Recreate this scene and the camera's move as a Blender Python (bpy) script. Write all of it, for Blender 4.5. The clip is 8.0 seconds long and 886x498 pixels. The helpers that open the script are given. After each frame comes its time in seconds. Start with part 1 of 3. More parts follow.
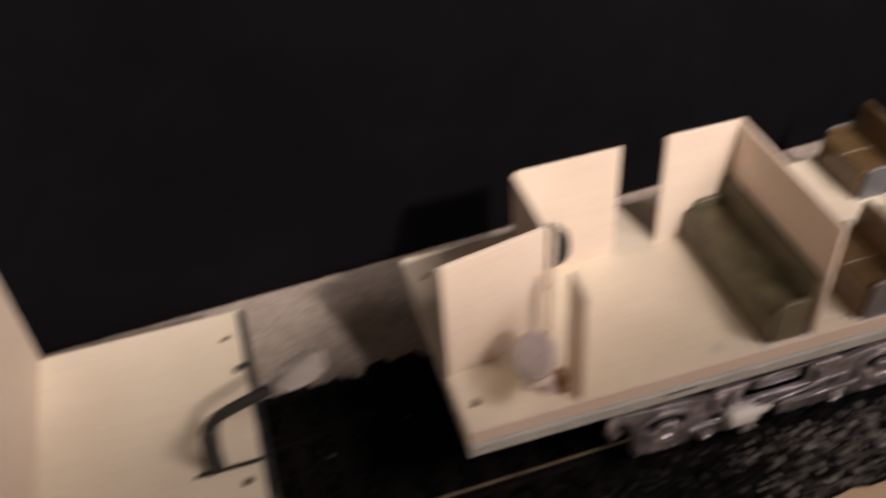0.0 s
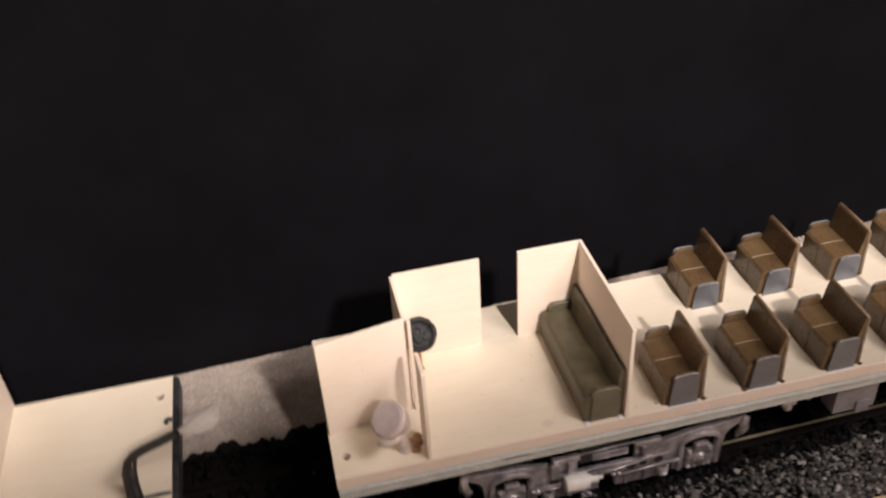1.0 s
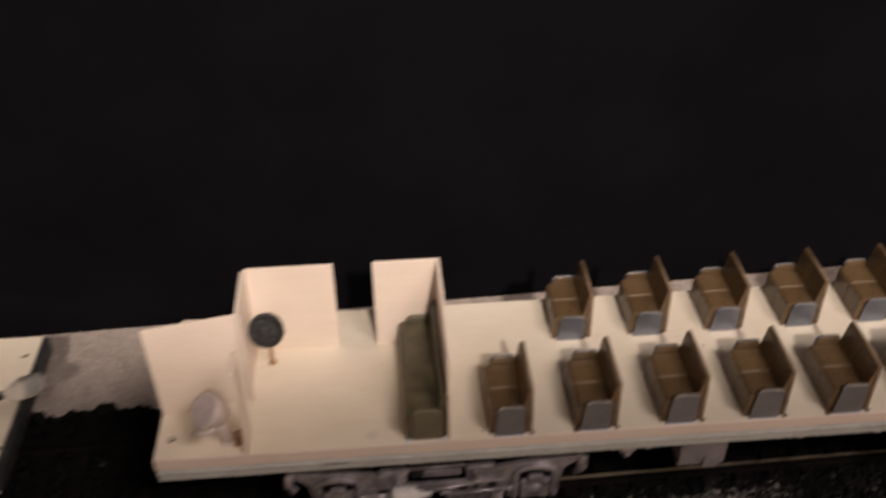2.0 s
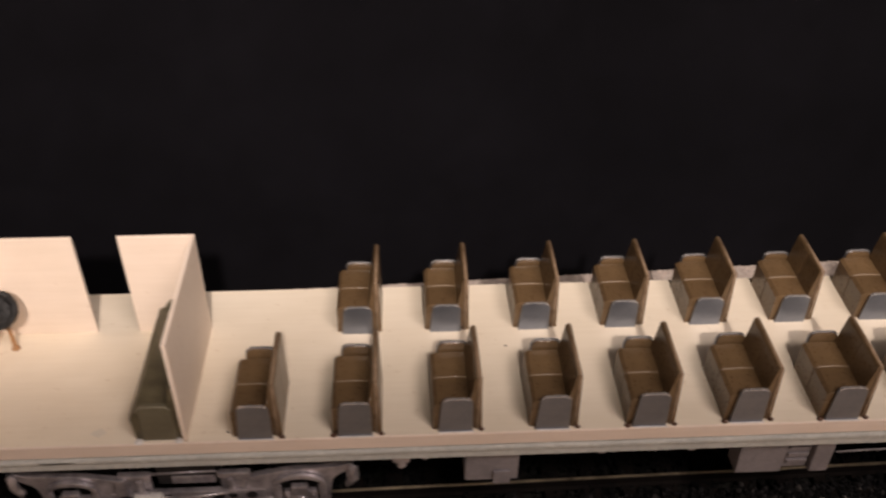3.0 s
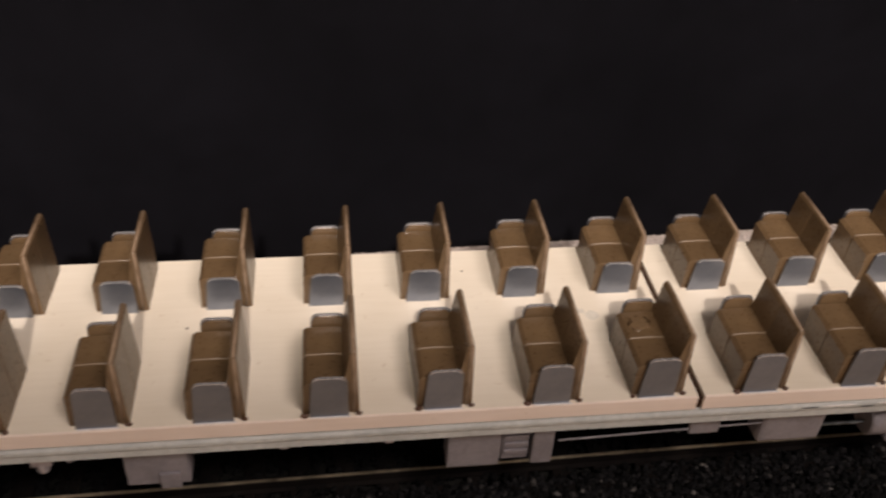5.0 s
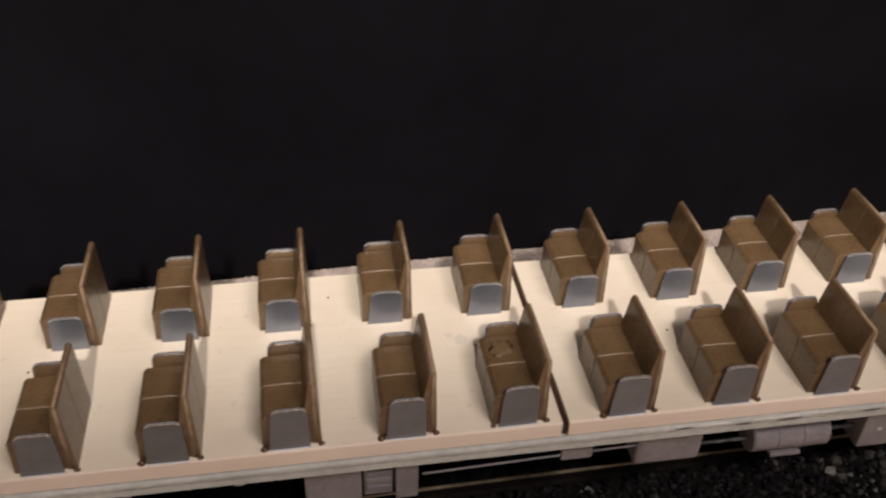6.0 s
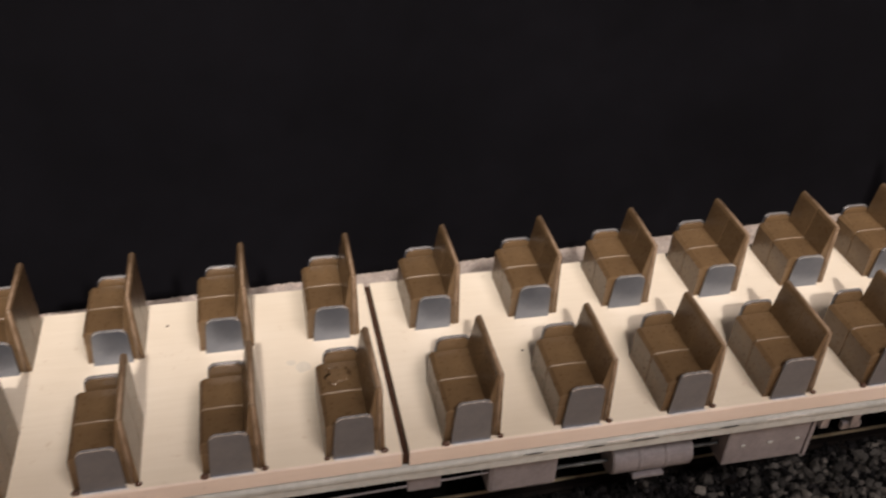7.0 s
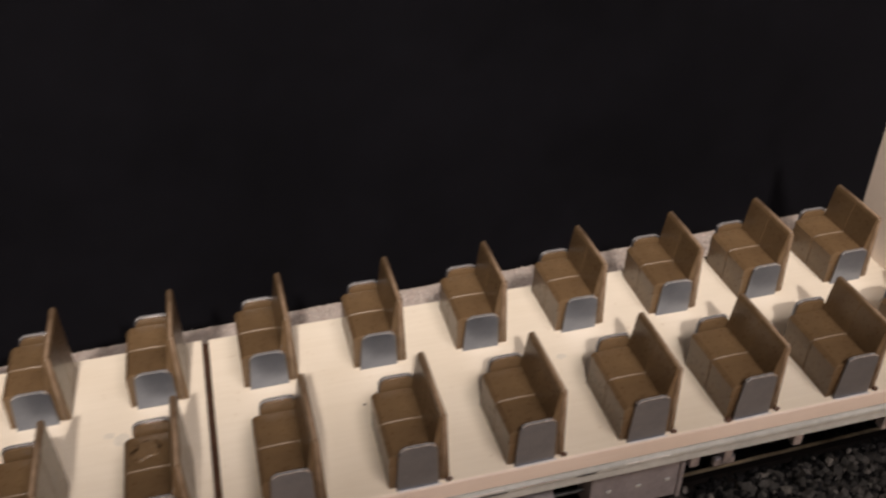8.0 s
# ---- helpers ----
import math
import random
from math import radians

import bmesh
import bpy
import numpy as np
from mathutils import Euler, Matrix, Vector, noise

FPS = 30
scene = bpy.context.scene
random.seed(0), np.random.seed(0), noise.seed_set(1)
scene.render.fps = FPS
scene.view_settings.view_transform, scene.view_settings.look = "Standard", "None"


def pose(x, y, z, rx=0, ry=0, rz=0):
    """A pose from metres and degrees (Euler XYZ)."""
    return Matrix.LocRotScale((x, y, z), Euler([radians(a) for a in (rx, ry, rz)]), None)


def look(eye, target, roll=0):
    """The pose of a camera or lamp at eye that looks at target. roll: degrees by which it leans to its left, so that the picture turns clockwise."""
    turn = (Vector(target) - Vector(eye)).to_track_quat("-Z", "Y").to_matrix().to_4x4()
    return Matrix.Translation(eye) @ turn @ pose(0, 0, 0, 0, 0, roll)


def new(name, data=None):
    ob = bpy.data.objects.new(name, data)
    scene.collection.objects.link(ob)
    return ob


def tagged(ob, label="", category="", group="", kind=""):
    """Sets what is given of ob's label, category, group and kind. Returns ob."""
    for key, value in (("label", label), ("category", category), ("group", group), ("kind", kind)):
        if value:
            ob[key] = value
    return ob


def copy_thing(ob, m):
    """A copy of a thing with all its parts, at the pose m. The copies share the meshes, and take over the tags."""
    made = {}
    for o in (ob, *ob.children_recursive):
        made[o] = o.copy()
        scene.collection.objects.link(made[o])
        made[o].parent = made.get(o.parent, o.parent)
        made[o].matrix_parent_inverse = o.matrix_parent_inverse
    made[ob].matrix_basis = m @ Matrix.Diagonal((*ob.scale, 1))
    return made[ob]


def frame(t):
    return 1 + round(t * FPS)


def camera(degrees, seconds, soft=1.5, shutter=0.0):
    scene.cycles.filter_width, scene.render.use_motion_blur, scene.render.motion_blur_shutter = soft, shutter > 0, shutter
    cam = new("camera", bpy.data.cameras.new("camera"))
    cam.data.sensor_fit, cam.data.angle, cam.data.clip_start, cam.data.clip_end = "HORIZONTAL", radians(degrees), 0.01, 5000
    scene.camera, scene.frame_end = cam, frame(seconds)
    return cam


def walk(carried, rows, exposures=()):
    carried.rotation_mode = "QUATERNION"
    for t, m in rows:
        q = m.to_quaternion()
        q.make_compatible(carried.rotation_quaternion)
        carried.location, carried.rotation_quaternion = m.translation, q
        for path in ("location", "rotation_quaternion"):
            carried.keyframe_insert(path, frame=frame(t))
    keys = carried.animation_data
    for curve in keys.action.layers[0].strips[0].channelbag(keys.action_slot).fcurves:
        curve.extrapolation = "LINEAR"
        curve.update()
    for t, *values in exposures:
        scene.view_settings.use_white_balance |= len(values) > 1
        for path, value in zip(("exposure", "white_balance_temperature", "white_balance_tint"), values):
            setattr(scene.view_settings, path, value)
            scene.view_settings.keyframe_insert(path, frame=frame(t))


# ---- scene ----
# A model railway coach without its roof, on a layout in front of a black cloth.
SOFT = 2.25
EXPOSURES = [(0.0, -0.2, 6800, 13), (0.5, -0.02, 6650, 12), (1.0, 0.22, 6500, 10), (1.5, -0.3, 6550, 11), (2.0, -0.42, 6800, 13), (3.5, -0.08, 6850, 14), (4.0, -0.06, 6650, 12),
             (5.0, -0.06, 6550, 11), (6.5, -0.06, 6450, 9.5), (7.0, 0.0, 6450, 9.5), (8.0, -0.18, 6450, 9.5)]
MM = 0.001
cam = camera(51.4, 8.0, soft=SOFT, shutter=0.5)
# seconds, eye in millimetres, yaw, pitch and roll in degrees
ROWS = [
    (0, -136.2, -115.8, 205.7, -13.31, -42.44, -4.78),
    (0.2, -112.6, -122.3, 210.1, -16.54, -39.96, -4.20),
    (0.3, -108.9, -123.5, 220.5, -19.30, -40.60, -3.70),
    (0.5, -107.4, -131.7, 232.1, -19.17, -37.76, -5.04),
    (0.7, -111.4, -148.0, 236.8, -16.74, -35.87, -4.57),
    (1, -104.9, -168.2, 239.7, -10.82, -36.50, -3.80),
    (1.3, -89.4, -180.6, 237.4, -7.99, -35.83, -1.14),
    (1.5, -78.1, -178.2, 238.9, -7.79, -35.61, 0.19),
    (1.8, -58.9, -186.1, 244.9, -4.90, -34.83, -1.26),
    (2, -37.7, -172.4, 248.8, -4.45, -38.30, -0.40),
    (2.2, -23.7, -166.0, 246.1, -5.43, -37.61, 0.61),
    (3.3, 44.1, -149.6, 212.9, -3.01, -38.12, 0.77),
    (3.5, 47.5, -145.8, 208.2, -3.56, -38.49, 1.26),
    (4, 64.1, -142.9, 202.0, -5.46, -38.67, 2.32),
    (4.5, 76.5, -141.8, 196.2, -7.57, -37.75, 3.45),
    (5, 95.4, -139.9, 196.5, -9.06, -37.43, 3.53),
    (6.3, 134.2, -131.7, 196.2, -10.75, -37.25, 1.79),
    (6.5, 139.1, -131.7, 191.8, -12.35, -36.72, 2.96),
    (7, 155.3, -129.0, 191.1, -13.71, -36.07, 2.66),
    (7.5, 168.0, -126.4, 189.7, -15.08, -35.09, 2.12),
    (8, 192.6, -121.1, 188.0, -15.00, -35.01, -0.14),
]


def eye_pose(x, y, z, yaw, pitch, roll):
    return pose(x * MM, y * MM, z * MM, 0, 0, yaw) @ pose(0, 0, 0, 90 + pitch, 0, 0) @ pose(0, 0, 0, 0, 0, roll)


walk(cam, [(r[0], eye_pose(*r[1:])) for r in ROWS], EXPOSURES)

# ---- world, lamp ----
FLOOR = 42.0          # top of the coach floor, millimetres above the ballast

world = bpy.data.worlds.new("dim room")
world.use_nodes = True
scene.world = world
world.node_tree.nodes["Background"].inputs[0].default_value = (0.9, 0.78, 0.66, 1)
world.node_tree.nodes["Background"].inputs[1].default_value = 0.02


def lamp(name, place, watts, size_x, size_y, spread, colour, label):
    data = bpy.data.lights.new(name, "AREA")
    data.shape, data.size, data.size_y, data.energy = "RECTANGLE", size_x * MM, size_y * MM, watts
    data.spread, data.color = radians(spread), colour
    ob = new(name, data)
    ob.matrix_world = place
    return tagged(ob, label, "lamp", kind="structure")


# unseen front lamp, its beam cut to imitate camera shadow on the near half
def cut_key_lamp(place, target, watts, wide, high, blend, colour):
    data = bpy.data.lights.new("cut_key_lamp", "SPOT")
    data.energy, data.color, data.shadow_soft_size = watts, colour, 23 * MM
    data.spot_size, data.spot_blend = radians(2 * wide), blend
    ob = new("cut_key_lamp", data)
    ob.matrix_world = look(Vector(place) * MM, Vector(target) * MM) @ Matrix.Diagonal((1, math.tan(radians(high)) / math.tan(radians(wide)), 1, 1))
    return tagged(ob, "unseen warm key lamp, beam cut flat to imitate a shadow", "lamp", kind="structure")


KEY_AT, KEY_EDGE, KEY_HIGH = (95, -700, 735), 43.85, 8
KEY_DOWN = radians(KEY_EDGE - KEY_HIGH)
cut_key_lamp(KEY_AT, (KEY_AT[0] + 25, KEY_AT[1] + 800 * math.cos(KEY_DOWN), KEY_AT[2] - 800 * math.sin(KEY_DOWN)), 51.5, 60, KEY_HIGH, 0.04, (1.0, 0.885, 0.81))
# unseen area lamp added as fill for the front faces and underbody
lamp("fill_lamp", look(Vector((430, -560, 930)) * MM, Vector((120, 30, 42)) * MM), 6.8, 420, 200, 180, (1.0, 0.87, 0.82), "added unseen warm fill lamp high in front of the coach")


# ---- materials ----
def material(name, rough=0.6, metal=0.0, spec=0.5):
    m = bpy.data.materials.new(name)
    m.use_nodes = True
    nt = m.node_tree
    b = nt.nodes["Principled BSDF"]
    b.inputs["Roughness"].default_value = rough
    b.inputs["Metallic"].default_value = metal
    b.inputs["Specular IOR Level"].default_value = spec
    return m, nt, b


def node(nt, kind, **values):
    n = nt.nodes.new(kind)
    for key, value in values.items():
        n.inputs[key].default_value = value
    return n


def coords(nt, sx, sy, sz):
    c = nt.nodes.new("ShaderNodeTexCoord")
    m = nt.nodes.new("ShaderNodeMapping")
    m.inputs["Scale"].default_value = (sx, sy, sz)
    nt.links.new(c.outputs["Object"], m.inputs["Vector"])
    return m.outputs["Vector"]


def noise_ramp(nt, vec, scale, detail, stops):
    n = node(nt, "ShaderNodeTexNoise", Scale=scale, Detail=detail, Roughness=0.6)
    nt.links.new(vec, n.inputs["Vector"])
    r = nt.nodes.new("ShaderNodeValToRGB")
    while len(r.color_ramp.elements) < len(stops):
        r.color_ramp.elements.new(0.5)
    for e, (at, col) in zip(r.color_ramp.elements, stops):
        e.position, e.color = at, (*col, 1)
    nt.links.new(n.outputs["Fac"], r.inputs["Fac"])
    return n, r


def mixed(nt, mode, fac, a, b):
    m = nt.nodes.new("ShaderNodeMix")
    m.data_type, m.blend_type = "RGBA", mode
    m.inputs[0].default_value = fac
    nt.links.new(a, m.inputs[6])
    nt.links.new(b, m.inputs[7])
    return m.outputs[2]


def bumped(nt, b, height, strength, distance):
    bump = node(nt, "ShaderNodeBump", Strength=strength, Distance=distance * MM)
    nt.links.new(height, bump.inputs["Height"])
    nt.links.new(bump.outputs["Normal"], b.inputs["Normal"])


def basswood(name, tone, rough=0.55):
    """Pale modeller's wood: fine grain along x, cloudy tone, a little relief."""
    m, nt, b = material(name, rough, 0, 0.35)
    dark = tuple(c * k for c, k in zip(tone, (0.982, 0.975, 0.962)))
    light = tuple(min(1, c * 1.025) for c in tone)
    g, ramp = noise_ramp(nt, coords(nt, 60, 900, 900), 1.0, 6, [(0.3, dark), (0.62, light)])
    _, cloud = noise_ramp(nt, coords(nt, 1, 1, 1), 28, 3, [(0.3, (0.90, 0.885, 0.86)), (0.7, (1, 1, 1))])
    _, spots = noise_ramp(nt, coords(nt, 1, 1, 1), 420, 2, [(0.24, (0.70, 0.62, 0.55)), (0.32, (1, 1, 1))])
    col = mixed(nt, "MULTIPLY", 1.0, ramp.outputs["Color"], cloud.outputs["Color"])
    col = mixed(nt, "MULTIPLY", 0.4, col, spots.outputs["Color"])
    nt.links.new(col, b.inputs["Base Color"])
    bumped(nt, b, g.outputs["Fac"], 0.07, 0.1)
    return m


def painted(name, a, c, scale, rough, metal=0.0, spec=0.5, relief=0.1, varied=0.0, gloss=0.2, speck=0.7):
    """Two tones in patches, with a fine grain; varied: how much one piece differs from the next."""
    m, nt, b = material(name, rough, metal, spec)
    _, ramp = noise_ramp(nt, coords(nt, 1, 1, 1), scale, 5, [(0.32, a), (0.68, c)])
    fine, fr = noise_ramp(nt, coords(nt, 1, 1, 1), scale * 9, 3, [(0.3, (0.8, 0.8, 0.8)), (0.7, (1.1, 1.1, 1.1))])
    col = mixed(nt, "MULTIPLY", speck, ramp.outputs["Color"], fr.outputs["Color"])
    if varied:
        info = nt.nodes.new("ShaderNodeObjectInfo")
        rr = nt.nodes.new("ShaderNodeMapRange")
        rr.inputs["To Min"].default_value, rr.inputs["To Max"].default_value = 1 - varied, 1 + varied
        nt.links.new(info.outputs["Random"], rr.inputs["Value"])
        comb = nt.nodes.new("ShaderNodeCombineColor")
        for k in range(3):
            nt.links.new(rr.outputs["Result"], comb.inputs[k])
        col = mixed(nt, "MULTIPLY", 1.0, col, comb.outputs["Color"])
    nt.links.new(col, b.inputs["Base Color"])
    rough_map = nt.nodes.new("ShaderNodeMapRange")
    rough_map.inputs["To Min"].default_value, rough_map.inputs["To Max"].default_value = rough * (1 - gloss), min(1, rough * (1 + gloss))
    nt.links.new(fine.outputs["Fac"], rough_map.inputs["Value"])
    nt.links.new(rough_map.outputs["Result"], b.inputs["Roughness"])
    bumped(nt, b, fine.outputs["Fac"], relief, 0.2)
    return m


def stones(name, stops, rough=0.75, spec=0.4, blotch=0.0, grain=(0.6, 1.2)):
    m, nt, b = material(name, rough, 0, spec)
    geo = nt.nodes.new("ShaderNodeNewGeometry")
    r = nt.nodes.new("ShaderNodeValToRGB")
    while len(r.color_ramp.elements) < len(stops):
        r.color_ramp.elements.new(0.5)
    for e, (at, col) in zip(r.color_ramp.elements, stops):
        e.position, e.color = at, (*col, 1)
    nt.links.new(geo.outputs["Random Per Island"], r.inputs["Fac"])
    n, fr = noise_ramp(nt, coords(nt, 1, 1, 1), 900, 3, [(0.3, (grain[0],) * 3), (0.7, (grain[1],) * 3)])
    col = mixed(nt, "MULTIPLY", 0.8, r.outputs["Color"], fr.outputs["Color"])
    if blotch:
        _, patch = noise_ramp(nt, coords(nt, 1, 1, 1), 170, 4, [(0.3, (0.60, 0.55, 0.51)), (0.5, (0.92, 0.94, 0.90)), (0.7, (1.08, 1.03, 1.0))])
        col = mixed(nt, "MULTIPLY", blotch, col, patch.outputs["Color"])
    nt.links.new(col, b.inputs["Base Color"])
    bumped(nt, b, n.outputs["Fac"], 0.4, 0.3)
    return m


WOOD = basswood("basswood", (0.80, 0.722, 0.60), 0.48)
WOOD_WALL = basswood("basswood sheet", (0.80, 0.69, 0.595), 0.6)
WOOD_EDGE = basswood("basswood edge", (0.78, 0.665, 0.585), 0.7)
BOARD = basswood("plywood", (0.62, 0.47, 0.33), 0.6)
BROWN = painted("brown seat plastic", (0.090, 0.055, 0.0275), (0.140, 0.088, 0.044), 110, 0.30, 0, 0.5, 0.05, 0.12, 0.35, 0.1)
SEAM_GLINT = painted("light brown seam highlight", (0.16, 0.115, 0.075), (0.27, 0.20, 0.14), 400, 0.34, 0, 0.6, 0.2)
VARNISH = painted("spilled varnish", (0.11, 0.069, 0.036), (0.155, 0.099, 0.052), 300, 0.18, 0, 0.8, 0.5, 0.0, 0.5, 0.2)
WELT = painted("rubbed light brown edge", (0.15, 0.096, 0.055), (0.32, 0.23, 0.16), 330, 0.36, 0, 0.6, 0.3)
SILVER = painted("silver paint", (0.20, 0.221, 0.268), (0.245, 0.268, 0.315), 160, 0.34, 0.88, 0.5, 0.02, 0.08, 0.15, 0.3)
BRIGHT = painted("rubbed silver edge", (0.66, 0.655, 0.67), (0.80, 0.795, 0.81), 300, 0.26, 0.75, 0.5, 0.12)
GREEN = painted("olive green paint", (0.052, 0.044, 0.024), (0.128, 0.109, 0.064), 170, 0.38, 0, 0.55, 0.5, 0.0, 0.5)
GREEN_ARM = painted("worn olive paint", (0.095, 0.085, 0.055), (0.135, 0.122, 0.082), 130, 0.42, 0, 0.5, 0.25)
OLIVE_EDGE = painted("rubbed olive edge", (0.15, 0.137, 0.093), (0.21, 0.19, 0.135), 200, 0.4, 0, 0.5, 0.2)
SILL = painted("grey sill paint", (0.42, 0.435, 0.42), (0.55, 0.565, 0.54), 60, 0.5, 0.0, 0.5, 0.15)
CASTING = painted("grey white casting", (0.18, 0.171, 0.189), (0.576, 0.544, 0.576), 170, 0.33, 0.62, 0.6, 0.3)
BOXGREY = painted("pale grey box plastic", (0.181, 0.167, 0.18), (0.265, 0.245, 0.259), 110, 0.45, 0, 0.5, 0.2)
BLACKIRON = painted("black iron", (0.018, 0.017, 0.018), (0.035, 0.033, 0.033), 150, 0.5, 0.3, 0.4, 0.3)
DARKMETAL = painted("dark metal cast", (0.035, 0.038, 0.042), (0.10, 0.105, 0.11), 260, 0.4, 0.6, 0.5, 0.5)
CREAM = painted("cream plastic", (0.56, 0.475, 0.43), (0.66, 0.57, 0.52), 80, 0.4, 0, 0.5, 0.08)
PORCELAIN = painted("lilac grey plastic", (0.43, 0.36, 0.355), (0.51, 0.43, 0.42), 60, 0.4, 0, 0.5, 0.05)
ORANGE = painted("orange brown glue", (0.30, 0.15, 0.065), (0.40, 0.22, 0.10), 120, 0.45, 0, 0.5, 0.15)
CHAIRMETAL = painted("blackened cast metal", (0.007, 0.007, 0.008), (0.026, 0.027, 0.028), 420, 0.5, 0.1, 0.35, 0.6)
RAIL = painted("rail", (0.07, 0.056, 0.0392), (0.588, 0.504, 0.364), 60, 0.38, 0.7, 0.5, 0.2)
TIE = painted("sleeper wood", (0.00594, 0.00495, 0.00495), (0.0119, 0.0099, 0.00891), 120, 0.9, 0, 0.03, 0.4)
LUMP, _lump_nodes, _lump_shader = material("translucent glue", 0.5)
_lump_shader.inputs["Base Color"].default_value = (0.97, 0.95, 0.93, 1)
_lump_shader.inputs["Transmission Weight"].default_value = 0.88
_lump_shader.inputs["IOR"].default_value = 1.04
GLUE = painted("dried white glue", (0.58, 0.56, 0.54), (0.74, 0.72, 0.70), 100, 0.3, 0, 0.5, 0.1)
SMEAR = painted("glue film", (0.68, 0.625, 0.53), (0.76, 0.70, 0.60), 500, 0.22, 0, 0.6, 0.35, 0.0, 0.4, 0.4)
RUST = painted("brown glue", (0.06, 0.027, 0.015), (0.102, 0.048, 0.027), 200, 0.35, 0, 0.5, 0.2)
DARKRUST_SHADE = painted("dark rust and joint shade", (0.035, 0.017, 0.010), (0.07, 0.035, 0.02), 300, 0.8, 0, 0.2, 0.3)
CLOTH = painted("black cloth", (0.0031, 0.0030, 0.0041), (0.0052, 0.0050, 0.0068), 14, 0.95, 0, 0.06, 0.3)
BED = painted("black track bed", (0.0088, 0.0088, 0.0088), (0.0198, 0.0198, 0.0176), 300, 0.95, 0, 0.03, 0.8)
SOIL = painted("tan ground", (0.36, 0.31, 0.28), (0.46, 0.40, 0.36), 120, 0.9, 0, 0.3, 0.8)
# kept pale so that the unseen room surfaces lift the dark areas
PLASTER = painted("room wall paint", (0.62, 0.585, 0.55), (0.68, 0.645, 0.60), 3, 0.8, 0, 0.3, 0.1)
DARKSTONE = stones("dark ballast", [(0.0, (0.00337, 0.00337, 0.00337)), (0.6, (0.00786, 0.00756, 0.0084)), (0.85, (0.0191, 0.0179, 0.0191)), (0.97, (0.0365, 0.0337, 0.032)), (0.998, (0.169, 0.157, 0.146))], 0.8, 0.12)
# brighter copy of the ballast, with stronger light put into its greys
LITSTONE = stones("lit grey ballast", [(0.0, (0.0322, 0.0306, 0.0298)), (0.5, (0.113, 0.108, 0.105)), (0.9, (0.226, 0.216, 0.207)), (0.98, (0.419, 0.403, 0.387))], 0.75, 0.3)
GREYSTONE = stones("grey brown ballast", [(0.0, (0.017, 0.016, 0.015)), (0.5, (0.042, 0.040, 0.037)), (0.9, (0.080, 0.075, 0.070)), (1.0, (0.17, 0.157, 0.142))], 0.75, 0.3, 0.0, (0.5, 1.25))
BLACKSTONE = stones("black fine ballast", [(0.0, (0.0044, 0.0044, 0.0044)), (0.9993, (0.011, 0.011, 0.011)), (0.9998, (0.264, 0.264, 0.264))], 0.95, 0.03)
TANSTONE = stones("tan fine gravel", [(0.0, (0.28, 0.232, 0.212)), (0.03, (0.47, 0.39, 0.352)), (0.5, (0.52, 0.444, 0.405)), (0.96, (0.59, 0.526, 0.49))], 0.9, 0.15, 0.9, (0.8, 1.12))


# ---- building helpers ----
def part(name, bm, mat, parent, label="", smooth=False):
    me = bpy.data.meshes.new(name)
    bmesh.ops.recalc_face_normals(bm, faces=bm.faces)
    bm.to_mesh(me)
    bm.free()
    me.materials.append(mat)
    if smooth:
        for p in me.polygons:
            p.use_smooth = True
    ob = new(name, me)
    if parent:
        ob.parent = parent
    if label:
        ob["label"] = label
    return ob


def thing(name, x, y, z, label, category, group="", kind="", rz=0):
    ob = new(name)
    ob.empty_display_size = 0.005
    ob.matrix_world = pose(x * MM, y * MM, z * MM, 0, 0, rz)
    return tagged(ob, label, category, group, kind)


def box(bm, x0, y0, z0, x1, y1, z1, bevel=0.0, segments=2):
    """A box in millimetres, with rounded edges."""
    m = Matrix.LocRotScale(((x0 + x1) / 2 * MM, (y0 + y1) / 2 * MM, (z0 + z1) / 2 * MM), None, ((x1 - x0) * MM, (y1 - y0) * MM, (z1 - z0) * MM))
    geom = bmesh.ops.create_cube(bm, size=1, matrix=m)
    if bevel:
        edges = list({e for v in geom["verts"] for e in v.link_edges})
        bmesh.ops.bevel(bm, geom=edges, offset=bevel * MM, segments=segments, affect="EDGES", profile=0.5)
    return bm


def one_box(*args, **kw):
    return box(bmesh.new(), *args, **kw)


def extruded(outline, axis, a, b, bevel=0.0):
    """An outline of (u, v) in millimetres, pushed along an axis from a to b: x takes (y, z), y takes (x, z), z takes (x, y)."""
    bm = bmesh.new()
    place = {"x": lambda u, v, w: (w, u, v), "y": lambda u, v, w: (u, w, v), "z": lambda u, v, w: (u, v, w)}[axis]
    rows = [[bm.verts.new(Vector(place(u, v, w)) * MM) for u, v in outline] for w in (a, b)]
    bm.faces.new(rows[0])
    bm.faces.new(rows[1][::-1])
    n = len(outline)
    for k in range(n):
        bm.faces.new((rows[0][k], rows[0][(k + 1) % n], rows[1][(k + 1) % n], rows[1][k]))
    bmesh.ops.recalc_face_normals(bm, faces=bm.faces)
    if bevel:
        caps = [e for e in bm.edges if abs((e.verts[0].co - e.verts[1].co).dot(Vector(place(0, 0, 1)))) < 1e-9]
        bmesh.ops.bevel(bm, geom=caps, offset=bevel * MM, segments=2, affect="EDGES", profile=0.5)
    return bm


